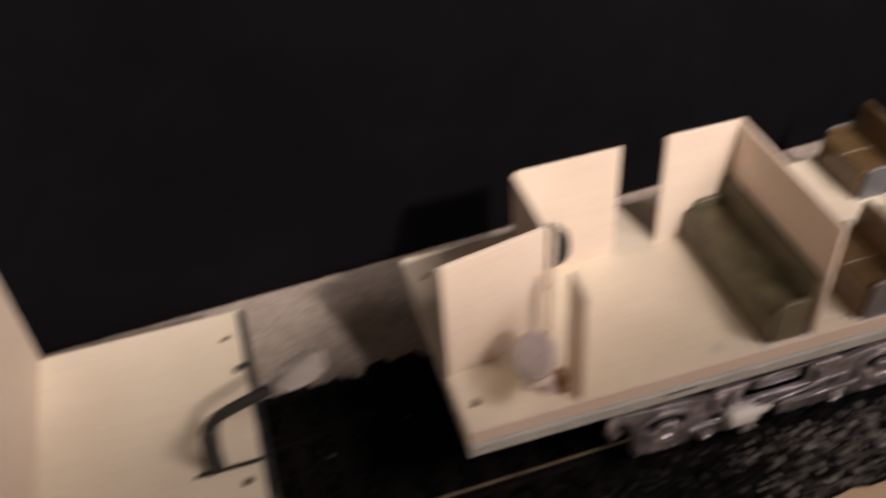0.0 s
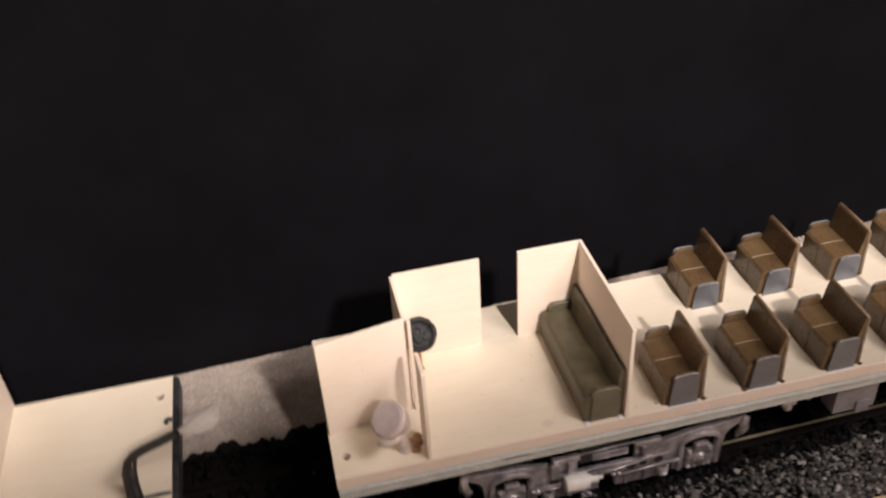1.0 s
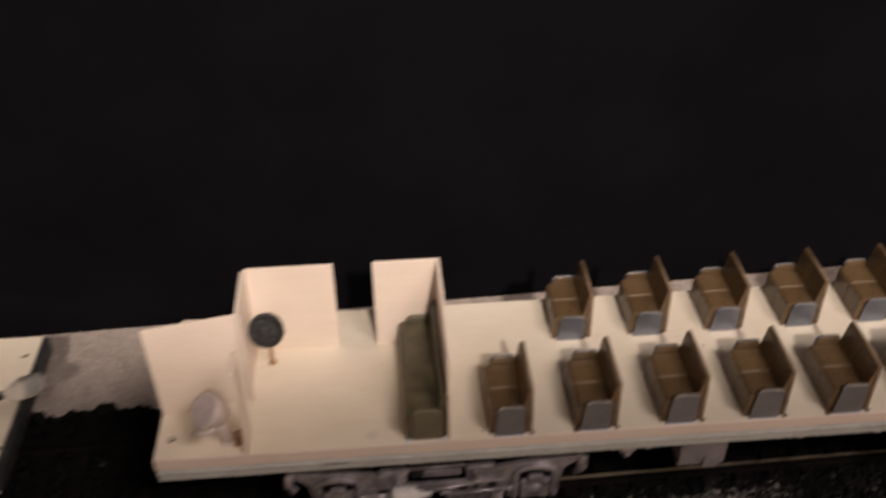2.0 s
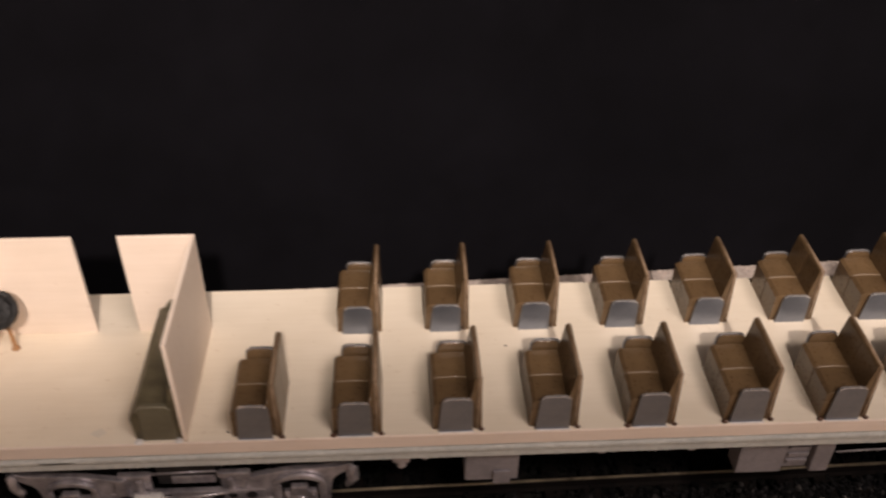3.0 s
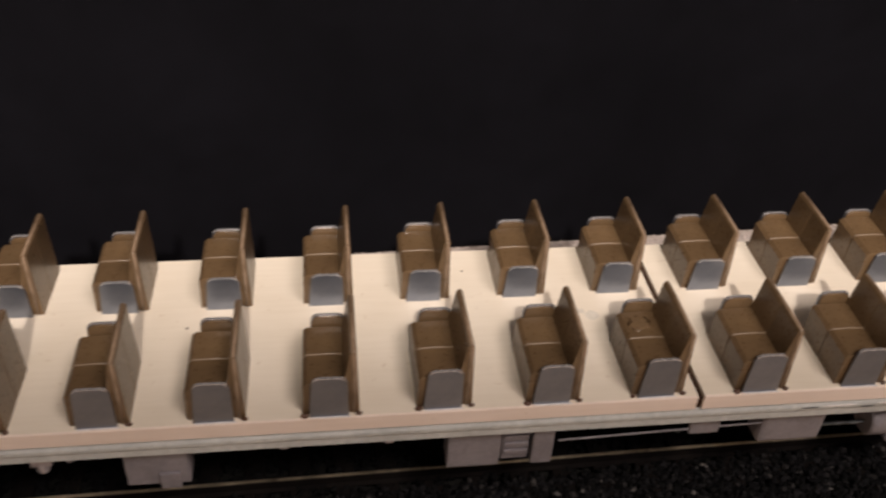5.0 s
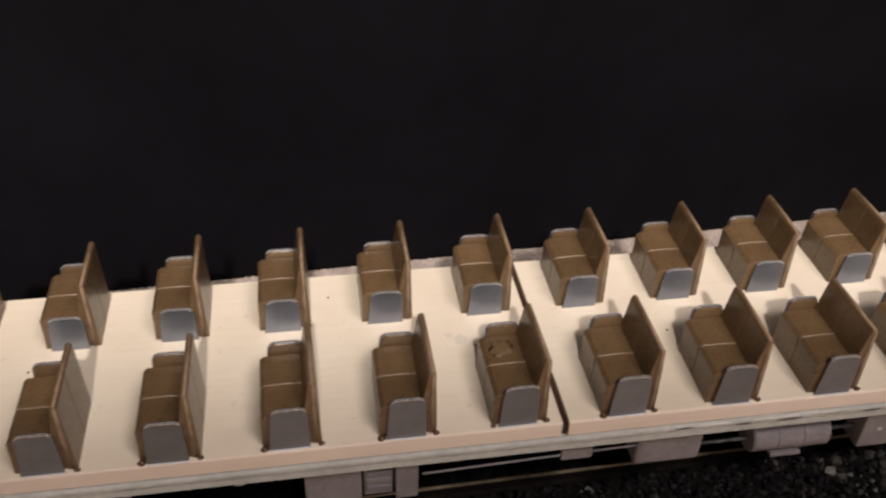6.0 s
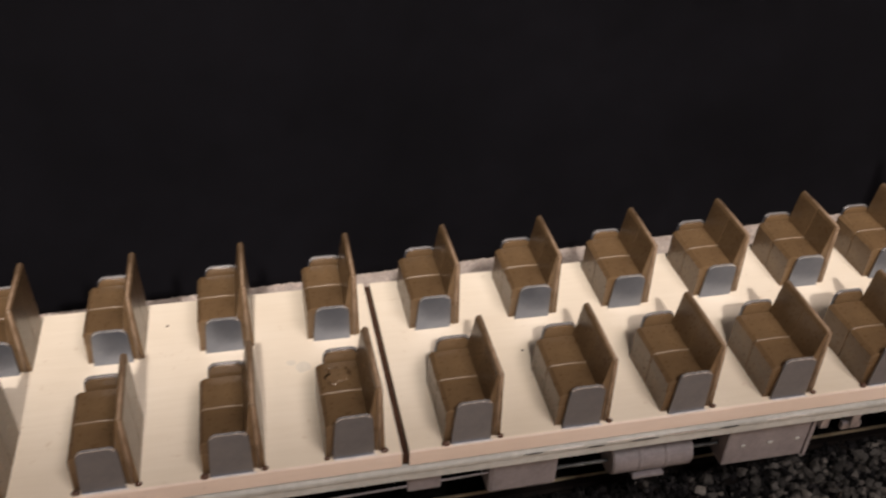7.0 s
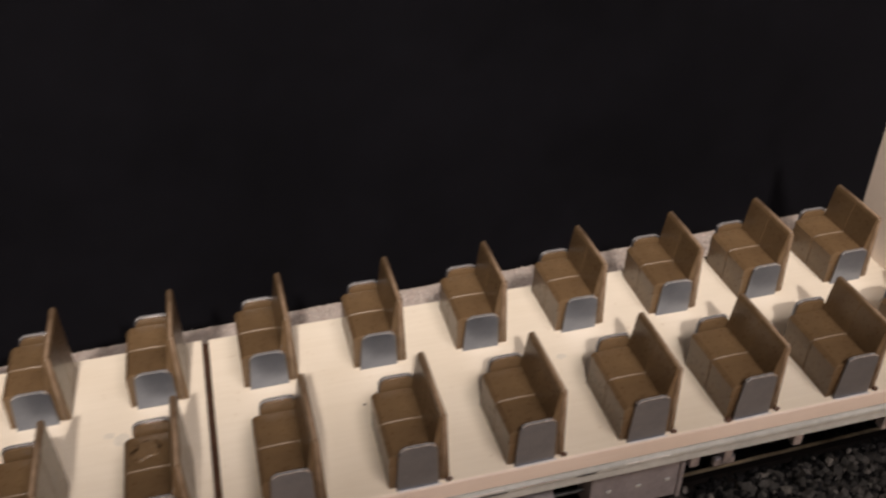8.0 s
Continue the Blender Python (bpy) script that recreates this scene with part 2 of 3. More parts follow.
def rod(bm, points, r, sides=10):
    """A round bar along points in millimetres."""
    pts = [Vector(p) * MM for p in points]
    rings = []
    side = None
    for k, p in enumerate(pts):
        d = (pts[min(k + 1, len(pts) - 1)] - pts[max(k - 1, 0)]).normalized()
        if side is None:
            side = d.orthogonal().normalized()
        side = (side - d * side.dot(d)).normalized()
        other = d.cross(side)
        rings.append([bm.verts.new(p + (side * math.cos(a) + other * math.sin(a)) * r * MM) for a in (2 * math.pi * j / sides for j in range(sides))])
    for a, b in zip(rings, rings[1:]):
        for j in range(sides):
            bm.faces.new((a[j], a[(j + 1) % sides], b[(j + 1) % sides], b[j]))
    bm.faces.new(rings[0])
    bm.faces.new(rings[-1][::-1])
    return bm


def lathe(bm, profile, axis_at=(0, 0, 0), turn=None, sides=28):
    """A profile of (radius, height) in millimetres, turned round z."""
    m = Matrix.Translation(Vector(axis_at) * MM) @ (turn or Matrix())
    rings = []
    for r, h in profile:
        if r < 1e-6:
            rings.append([bm.verts.new(m @ Vector((0, 0, h * MM)))])
        else:
            rings.append([bm.verts.new(m @ Vector((r * MM * math.cos(a), r * MM * math.sin(a), h * MM))) for a in (2 * math.pi * j / sides for j in range(sides))])
    for a, b in zip(rings, rings[1:]):
        for j in range(sides):
            k = (j + 1) % sides
            if len(a) == 1 and len(b) > 1:
                bm.faces.new((a[0], b[k], b[j]))
            elif len(b) == 1 and len(a) > 1:
                bm.faces.new((a[j], a[k], b[0]))
            elif len(a) > 1:
                bm.faces.new((a[j], a[k], b[k], b[j]))
    return bm


def stone_mesh(name, count, place, size, mat, seed, flat=1.0):
    """Many small broken stones in one mesh; place(rng) gives x, y, z in millimetres."""
    rng = np.random.default_rng(seed)
    g = (1 + 5 ** 0.5) / 2
    ico = np.array([(-1, g, 0), (1, g, 0), (-1, -g, 0), (1, -g, 0), (0, -1, g), (0, 1, g), (0, -1, -g), (0, 1, -g), (g, 0, -1), (g, 0, 1), (-g, 0, -1), (-g, 0, 1)]) / 1.9
    tri = np.array([(0, 11, 5), (0, 5, 1), (0, 1, 7), (0, 7, 10), (0, 10, 11), (1, 5, 9), (5, 11, 4), (11, 10, 2), (10, 7, 6), (7, 1, 8),
                    (3, 9, 4), (3, 4, 2), (3, 2, 6), (3, 6, 8), (3, 8, 9), (4, 9, 5), (2, 4, 11), (6, 2, 10), (8, 6, 7), (9, 8, 1)])
    at = place(rng, count)
    scale = size * rng.uniform(0.55, 1.45, (count, 1, 1)) * rng.uniform(0.6, 1.2, (count, 1, 3)) / 2
    ang = rng.uniform(0, 2 * np.pi, count)
    shape = ico[None] * scale * rng.uniform(0.55, 1.3, (count, 12, 1))
    c, s = np.cos(ang)[:, None], np.sin(ang)[:, None]
    x, y, z = shape[..., 0], shape[..., 1], shape[..., 2]
    tilt = rng.uniform(-0.9, 0.9, count)[:, None]
    y, z = y * np.cos(tilt) - z * np.sin(tilt), y * np.sin(tilt) + z * np.cos(tilt)
    verts = np.stack([x * c - y * s, x * s + y * c, z * flat], -1) + at[:, None]
    faces = (tri[None] + 12 * np.arange(count)[:, None, None]).reshape(-1, 3)
    me = bpy.data.meshes.new(name)
    me.from_pydata((verts.reshape(-1, 3) * MM).tolist(), [], faces.tolist())
    me.materials.append(mat)
    return new(name, me)


# ---- the layout: ground, track bed, cloth, room ----
SKEW = 0.030          # the track and the cloth lie a little askew to the coach


def bed_edge(x):
    return 61 + SKEW * (x + 130) + 1.6 * math.sin(x * 0.21) + 1.3 * math.sin(x * 0.53 + 1) + 0.8 * math.sin(x * 1.3)


def board_edge(x):
    return -18.6 + SKEW * (x + 20) + 0.5 * math.sin(x * 0.31) + 0.3 * math.sin(x * 0.83)


def cloth_y(x):
    return 104.5 + 0.042 * (x + 140)


def build_setting():
    front = [(-740, -300), (980, -300)] + [(980 - 4.3 * k, board_edge(980 - 4.3 * k)) for k in range(401)]
    tagged(part("layout_board", extruded(front, "z", -1.1, 0.4, bevel=0.0), BOARD, None), "pale plywood board in front of the ballast", "board", kind="structure")
    tagged(part("ground", one_box(-740, -300, -140, 980, 600, -1.2), SOIL, None), "tan gravel-covered layout board", "ground", kind="structure")
    # black bed of the track, with a torn edge towards the back
    outline = [(-740, board_edge(-740) + 0.1), (980, board_edge(980) + 0.1), (980, 96)]
    xs = [400 - 1.5 * k for k in range(400)]
    outline += [(x, bed_edge(x)) for x in xs] + [(-740, 44)]
    tagged(part("track_bed", extruded(outline, "z", -1.1, 0.0), BED, None), "black ballasted track bed with a ragged edge", "track bed", kind="structure")
    # cloth with slow folds
    bm = bmesh.new()
    rows = []
    for x in range(-720, 961, 20):
        fold = 3.0 * math.sin(x * 0.013) + 1.4 * math.sin(x * 0.031 + 2)
        col = []
        for k, z in enumerate((-1, 0.5, 3, 10, 40, 120, 260, 420, 700)):
            bulge = fold * min(1, z / 200 if z > 0 else 0)
            col.append(bm.verts.new(Vector((x, cloth_y(x) + bulge + (0.6 if k == 0 else 0), z)) * MM))
        rows.append(col)
    for a, b in zip(rows, rows[1:]):
        for k in range(len(a) - 1):
            bm.faces.new((a[k], b[k], b[k + 1], a[k + 1]))
    ob = part("backdrop", bm, CLOTH, None, smooth=True)
    solid = ob.modifiers.new("thickness", "SOLIDIFY")
    solid.thickness, solid.offset = 1.2 * MM, -1
    tagged(ob, "black cloth hanging behind the model train", "backdrop", kind="structure")
    # room: unseen enclosure that bounces lamp light back as fill
    for name, b in (("floor", (-760, -900, -180, 1000, 640, -140)), ("ceiling", (-760, -900, 1160, 1000, 640, 1200)),
                    ("wall_north", (-760, 640, -180, 1000, 680, 1200)), ("wall_south", (-760, -940, -180, 1000, -900, 1200)),
                    ("wall_west", (-800, -900, -180, -760, 640, 1200)), ("wall_east", (1000, -900, -180, 1040, 640, 1200))):
        tagged(part(name, one_box(*b), PLASTER, None), "plain pale room surface out of view that bounces light", name.split("_")[0], kind="structure")


def rail_y(x, side):
    return 12.5 + SKEW * 0.62 * (x - 50) + side * 32


def build_track():
    for side in (0, 1):
        t = thing("rail", 0, 0, 0, "narrow dull brass-coloured model rail, far one coloured dark for shade, on dark sleepers", "rail", "track rails")
        base = [(1.3, 2.0), (1.3, 2.4), (0.3, 2.8), (0.3, 5.2)]
        head = [(0.38, 5.25), (0.38, 5.7), (0.26, 5.9)]
        part("rail_base", extruded(base + [(-u, v) for u, v in base[::-1]], "x", -700, 940), TIE, t, "blackened rail web and foot")
        # the far head gets a near-black colour in place of shade
        part("rail_head", extruded(head + [(-u, v) for u, v in head[::-1]], "x", -700, 900), TIE if side else RAIL, t)
        t.matrix_world = pose(0, rail_y(0, side) * MM, 0, 0, 0, math.degrees(math.atan(SKEW * 0.62)))
    master = None
    for k in range(80):
        x = -420 + 11.5 * k
        m = pose(x * MM, (rail_y(x, 0) + 16) * MM, 0.2 * MM, 0, 0, math.degrees(math.atan(SKEW * 0.62)))
        if master is None:
            master = tagged(part("sleeper", one_box(-2.6, -27, -0.8, 2.6, 27, 2.0, bevel=0.25, segments=1), TIE, None), "dark stained wooden model sleeper under the rails", "sleeper", "track sleepers")
            master.matrix_world = m
        else:
            copy_thing(master, m)


# ---- seats ----
def arm_rim(y0, y1, h, x0=1.8, x1=10.3):
    """The rubbed rounded edge along the top of an end plate."""
    outer, inner = [], []
    for cx, a0 in ((x1 - 2.0, 36), (x0 + 2.4, 90)):
        for k in range(7):
            a = radians(a0 + 9 * k)
            for row, r in ((outer, 1.95), (inner, 1.74)):
                row.append((cx + r * math.cos(a), h - 1.9 + r * math.sin(a)))
    return extruded(outer + inner[::-1], "y", y0 - 0.03, y1 + 0.0)


def arm_panel(y0, y1, h, x0=1.8, x1=10.3, bevel=0.12):
    """A silver end plate with rounded upper corners."""
    pts = [(x0 - 0.2, 0), (x1 + 0.05, 0)]
    for cx, a0 in ((x1 - 2.0, 0), (x0 + 2.4, 90)):
        r = 1.9
        for k in range(7):
            a = radians(a0 + 15 * k)
            pts.append((cx + r * math.cos(a), h - r + r * math.sin(a)))
    return extruded(pts, "y", y0, y1, bevel=bevel)


def build_seat(length, h, h_far, label, dabs=((12.6, 0.2, 0.7),), drop=False):
    s = thing("coach_seat", 0, 0, FLOOR, label, "seat", "rows of coach seats")
    half = length / 2
    for y0, y1 in ((0.75, half - 0.04), (half + 0.04, length - 0.75)):
        part("seat_base", extruded([(0.25, 0.0), (11.2, 0.0), (11.2, 6.5), (0.5, 6.5)], "y", y0 + 0.08, y1 - 0.08, bevel=0.08), BROWN, s)
        part("cushion", extruded([(0.35, 5.8), (10.9, 5.8), (10.9, 9.1), (6.0, 9.35), (1.3, 9.2), (0.45, 8.5)], "y", y0, y1, bevel=0.3), BROWN, s)
    # the seam's highlight is put into its lighter brown
    part("seam_ridge", rod(bmesh.new(), [(0.7, half, 8.75), (1.4, half, 9.2), (6.0, half, 9.35), (10.8, half, 9.1)], 0.2, 8), SEAM_GLINT, s, "raised seam, lighter to stand for its highlight", smooth=True)
    for y0, y1 in ((0.55, half - 0.03), (half + 0.03, length - 0.55)):
        part("backrest", extruded([(10.6, 0.0), (12.8, 0.0), (12.25, 17.9), (11.9, 18.4), (11.0, 18.3), (10.7, 17.6), (9.45, 9.9), (9.3, 8.8), (10.6, 6.4)], "y", y0, y1, bevel=0.2), BROWN, s)
    part("welt", rod(bmesh.new(), [(11.55, 0.62, 0.3), (11.6, 0.5, 9), (11.62, 0.55, 17.6), (11.6, 0.9, 18.2), (11.6, half, 18.3), (11.6, length - 0.9, 18.2), (11.6, length - 0.6, 17.6)], 0.42, 8), WELT, s, "lighter rubbed edge of the backrest", smooth=True)
    for y0, y1, inner, high in ((-0.25, 0.3, (0.32, 0.9), h), (length + 0.2, length + 0.7, (length - 0.4, length + 0.18), h_far)):
        arm = part("arm_panel", arm_panel(y0, y1, high), SILVER, s, "silver painted end panel")
        part("arm_rim", arm_rim(y0, y1, high), BRIGHT, arm, "rubbed bright silver edge")
        part("arm_lining", arm_panel(*inner, high - 0.3, 2.0, 10.1, 0.12), BROWN, arm, "brown inner lining")
    if h > 11:
        part("glue_film", one_box(2.0, -0.72, 0.02, 10.8, -0.27, 0.16, bevel=0.05, segments=1), GLUE, s, "thin white strip of dried glue")
        for dx, dy, r in dabs:
            dab = bmesh.new()
            bmesh.ops.create_icosphere(dab, subdivisions=2, radius=r * MM, matrix=Matrix.Translation(Vector((dx, dy, 0.15)) * MM) @ Matrix.Diagonal((1.1, 0.8, 0.9, 1)))
            part("glue_dab", dab, RUST, s, "shiny brown dab of glue", smooth=True)
    if drop:
        blot = bmesh.new()
        bmesh.ops.create_icosphere(blot, subdivisions=3, radius=1)
        for v in blot.verts:
            k = 1 + 0.7 * noise.noise(v.co * 1.6) + 0.5 * noise.noise(v.co * 4)
            v.co = Vector((5.4 + v.co.x * 2.7 * k, length * 0.73 + v.co.y * 2.3 * k, 9.26 + v.co.z * 0.15 * k)) * MM
        part("varnish_blot", blot, VARNISH, s, "shiny blot of spilled varnish", smooth=True)
    return s


def build_seats():
    rng = random.Random(4)
    brown = "brown two-place model seat with silver end panels on wooden floor"
    plain = build_seat(20.0, 11.8, 12.0, brown)
    dabbed = build_seat(20.0, 11.8, 12.0, brown, ((12.6, 0.2, 0.7), (0.6, 0.1, 0.85)))
    shiny = build_seat(20.0, 11.8, 12.0, "brown model seat with a shiny varnish blot on its cushion", ((12.6, 0.2, 0.75), (0.5, 0.2, 0.6)), True)
    back = build_seat(18.3, 9.9, 11.0, "brown two-place model seat with silver end panels beside far edge")
    used = set()

    def put(master, m):
        if master.name in used:
            copy_thing(master, m)
        else:
            used.add(master.name)
            master.matrix_world = m

    for k in range(15):
        x = -11.2 + 25 * k + rng.uniform(-0.25, 0.25)
        m = pose(x * MM, (0.8 + rng.uniform(-0.2, 0.2)) * MM, FLOOR * MM, 0, 0, rng.uniform(-0.8, 0.8))
        put(shiny if k == 7 else dabbed if k in (1, 4, 5, 6, 8, 12) else plain, m)
    for k in range(1, 15):
        x = -11.4 + 25 * k + rng.uniform(-0.25, 0.25)
        m = pose(x * MM, (38.1 + rng.uniform(-0.2, 0.2)) * MM, FLOOR * MM, 0, 0, rng.uniform(-0.8, 0.8))
        put(back, m)


# ---- the coach ----
WALL = 33.3


def holed_board(x0, x1, y0, y1, z0, z1, holes, r=1.3):
    """A floor board with drilled screw holes, made of rings round each hole and plain strips."""
    bm = bmesh.new()
    xs = sorted({x0, x1, *(h[0] - 2.5 for h in holes), *(h[0] + 2.5 for h in holes)})
    ys = sorted({y0, y1, *(h[1] - 2.5 for h in holes), *(h[1] + 2.5 for h in holes)})
    depth = z1 - 3.0
    for xa, xb in zip(xs, xs[1:]):
        for ya, yb in zip(ys, ys[1:]):
            hole = [h for h in holes if xa < h[0] < xb and ya < h[1] < yb]
            corners = [(xa, ya), (xb, ya), (xb, yb), (xa, yb)]
            if not hole:
                bm.faces.new([bm.verts.new(Vector((u, v, z1)) * MM) for u, v in corners])
                continue
            cx, cy = hole[0]
            n = 16
            ring = [(cx + r * math.cos(2 * math.pi * k / n), cy + r * math.sin(2 * math.pi * k / n)) for k in range(n)]
            outer = []
            for k in range(n):
                dx, dy = math.cos(2 * math.pi * k / n), math.sin(2 * math.pi * k / n)
                q = 2.5 / max(abs(dx), abs(dy))
                outer.append((cx + dx * q, cy + dy * q))
            for k in range(n):
                j = (k + 1) % n
                bm.faces.new([bm.verts.new(Vector((*p, z1)) * MM) for p in (outer[k], outer[j], ring[j], ring[k])])
                bm.faces.new([bm.verts.new(Vector(p) * MM) for p in ((*ring[k], z1), (*ring[j], z1), (*ring[j], depth), (*ring[k], depth))])
            bm.faces.new([bm.verts.new(Vector((*p, depth)) * MM) for p in ring])
    bm.faces.new([bm.verts.new(Vector(p) * MM) for p in ((x0, y0, z0), (x0, y1, z0), (x1, y1, z0), (x1, y0, z0))])
    for a, b in (((x0, y0), (x1, y0)), ((x1, y0), (x1, y1)), ((x1, y1), (x0, y1)), ((x0, y1), (x0, y0))):
        bm.faces.new([bm.verts.new(Vector(p) * MM) for p in ((*a, z0), (*b, z0), (*b, z1), (*a, z1))])
    bmesh.ops.remove_doubles(bm, verts=bm.verts, dist=1e-6)
    return bm


def edge_band(x0, x1, top):
    """The cut front edge of a floor board, a little uneven along its upper corner."""
    bm = bmesh.new()
    rows = []
    n = int((x1 - x0) / 2)
    for k in range(n + 1):
        x = x0 + (x1 - x0) * k / n
        w = 0.12 * noise.noise(Vector((x * 0.25, 3, 0))) + 0.07 * noise.noise(Vector((x * 0.9, 7, 0)))
        d = -0.06 - 0.25 * max(0, noise.noise(Vector((x * 0.16, 11, 0))))
        rows.append([bm.verts.new(Vector((x, y, z)) * MM) for y, z in ((0.29, top - 4.3), (0.0 + 0.3 * w, top - 4.3), (-0.05 + 0.3 * w, top - 0.35 + d), (0.05 + w * 0.5, top - 0.05 + d), (0.29, top - 0.03))])
    for a, b in zip(rows, rows[1:]):
        for j in range(5):
            i = (j + 1) % 5
            bm.faces.new((a[j], a[i], b[i], b[j]))
    bm.faces.new(rows[0])
    bm.faces.new(rows[-1][::-1])
    return bm


def build_coach():
    c = thing("model_coach", 0, 0, 0, "open model passenger coach with a pale wooden floor and grey sills", "model train")
    F = FLOOR
    part("floor_board", holed_board(-106.5, 180.0, 0.3, 58.3, F - 4.3, F, [(-102.6, 7.6), (-102.6, 50.3)]), WOOD, c)
    part("floor_board", one_box(181.6, 0.3, F - 4.3, 402, 58.2, F, bevel=0.1, segments=1), WOOD, c)
    # dark brown filler paints the shade inside the open joint
    part("joint_shade", one_box(180.05, 0.6, F - 4.25, 181.55, 58.1, F - 1.0), DARKRUST_SHADE, c, "dark filler for the shade in the gap between the floor boards")
    for x0, x1 in ((-106.5, 180.0), (181.6, 402)):
        part("edge_band", edge_band(x0, x1, F), WOOD_EDGE, c, "pinkish raw wood edge")
    for hy in (7.6, 50.3):
        part("screw", lathe(bmesh.new(), [(0, 0.35), (0.8, 0.3), (1.28, 0.0), (1.28, -0.4), (0, -0.4)], (-102.6, hy, F - 1.9), sides=14), DARKRUST_SHADE, c, "dark brown screw head")
    for x, y, r, seed in ((162.0, 29.6, 2.0, 1), (159.3, 31.6, 1.2, 2), (262.0, 30.0, 1.2, 3), (-45.0, 4.0, 1.6, 4), (95.0, 21.5, 1.3, 5), (335.0, 26.0, 1.8, 6)):
        ring = [(x + r * (1 + 0.45 * noise.noise(Vector((math.cos(q) * 1.3, math.sin(q) * 1.3, seed * 3.1)))) * math.cos(q), y + 0.8 * r * (1 + 0.45 * noise.noise(Vector((math.cos(q) * 1.3, math.sin(q) * 1.3, seed * 5.7)))) * math.sin(q)) for q in (2 * math.pi * k / 22 for k in range(22))]
        part("glue_smear", extruded(ring, "z", F - 0.3, F + 0.05, bevel=0.04), SMEAR, c, "dull film of dried glue on the floor")
    for x, y in ((98.2, 46.0), (61.0, 31.5), (-12.6, 3.0), (131.0, 49.5), (214.0, 26.5)):
        part("speck", lathe(bmesh.new(), [(0, 0.12), (0.22, 0.1), (0.35, 0.0)], (x, y, F), None, 8), DARKRUST_SHADE, c, "dark speck of dirt")
    # sill: rounded upper rail and a recessed lower rail
    for y0, s in ((0, 1), (58.3, -1)):
        prof = [(y0 + s * 0.9, F - 4.4), (y0 + s * 0.9, F - 4.8), (y0 + s * 0.1, F - 4.9), (y0 - s * 0.3, F - 5.5), (y0 - s * 0.35, F - 6.3), (y0 - s * 0.1, F - 6.9),
                (y0 + s * 0.15, F - 7.1), (y0 + s * 0.1, F - 9.1), (y0 + s * 3.0, F - 9.1), (y0 + s * 3.0, F - 4.4)]
        part("side_sill", extruded(prof, "x", -106.3, 401.5), SILL, c, "grey painted rounded side sill")
    for x0, x1 in ((-106.3, -103.3), (398.5, 401.5)):
        part("end_sill", one_box(x0, 3.05, F - 9.1, x1, 55.25, F - 4.4, bevel=0.2), SILL, c)
    # dark slivers are scrapes, pale ones paint bright streak highlights
    for x0, x1, z, mat in ((207, 211.5, 5.7, DARKMETAL), (212.5, 221, 5.5, GLUE), (222, 226, 6.2, DARKMETAL), (226.5, 238, 5.4, GLUE), (232, 239, 6.2, DARKMETAL), (240, 251, 5.7, BRIGHT), (254, 259, 6.1, DARKMETAL), (266, 276, 5.6, GLUE), (-60, -51, 6.0, DARKMETAL)):
        part("scrape_and_glint", extruded([(x0, F - z), (x0 + 1.5, F - z - 0.2), (x1 - 1, F - z - 0.16), (x1, F - z + 0.05), (x1 - 2, F - z + 0.14), (x0 + 2, F - z + 0.1)], "y", -0.5, -0.2), mat, c, "scraped paint and painted streak highlights on the sill")
    part("centre_sill", one_box(-100, 24, F - 15, 396, 34, F - 4.45, bevel=0.4), BLACKIRON, c, "black centre sill")
    # partitions
    part("partition", one_box(-23.2, 0.2, F, -22.2, 42.7, F + WALL, bevel=0.1, segments=1), WOOD_WALL, c)
    part("partition", one_box(-42.4, 41.7, F, -23.25, 42.7, F + WALL, bevel=0.1, segments=1), WOOD_WALL, c)
    part("partition", one_box(-80.4, 41.7, F, -54.2, 42.7, F + WALL, bevel=0.1, segments=1), WOOD_WALL, c)
    part("partition", one_box(-81.4, 21.8, F, -80.45, 41.65, F + WALL, bevel=0.1, segments=1), WOOD_WALL, c)
    # the washroom wall stands askew to the coach
    part("partition", extruded([(-106.0, 16.3), (-81.1, 20.5), (-81.3, 21.6), (-106.2, 17.3)], "z", F, F + 34.2, bevel=0.1), WOOD_WALL, c)
    part("partition", extruded([(0.1, F), (8.8, F), (8.8, F + 31.6), (7.9, F + 32.6), (0.4, F + 32.4), (0.1, F + 31.9)], "x", -80.7, -79.6, bevel=0.15), WOOD_WALL, c)
    part("door_post", one_box(-80.4, 19.4, F, -79.4, 21.0, F + 34.0, bevel=0.15), WOOD_WALL, c)
    part("partition", one_box(358, 3, F, 359, 54.5, F + 42, bevel=0.1, segments=1), WOOD_WALL, c)
    # equipment under the floor
    def equipment(label, body, details, bevel=0.3):
        e = part("equipment_box", one_box(*body, bevel=bevel), BOXGREY, c, label)
        for name, b in details:
            part(name, one_box(*b, bevel=0.15), BOXGREY, e)

    top = F - 9.15
    equipment("pale grey equipment box", (48, 2.5, F - 22.0, 62.3, 9, top), [("cover", (55.5, 1.7, F - 22.8, 60.2, 2.48, F - 17.8))])
    equipment("pale grey equipment box", (122.2, 2.5, F - 22.9, 135.0, 9, top), [])
    equipment("pale grey slotted equipment box", (135.6, 3.9, F - 22.6, 142.3, 9, top), [("slat", (136.2, 3.3, F - 15.2 - 2.6 * k, 142.0, 3.88, F - 13.8 - 2.6 * k)) for k in range(3)])
    equipment("pale grey equipment box", (142.8, 2.3, F - 23.0, 148.0, 9, top), [])
    equipment("pale grey rounded equipment box", (200.4, 2.5, F - 21.2, 217.2, 9, top), [], 1.2)
    equipment("pale grey battery box", (259.6, 2.6, F - 23.6, 281.2, 9, top), [("edge_strip", (281.3, 2.2, F - 24.0, 282.3, 9, top))])
    t = bmesh.new()
    along = Matrix.Rotation(radians(90), 4, "Y")
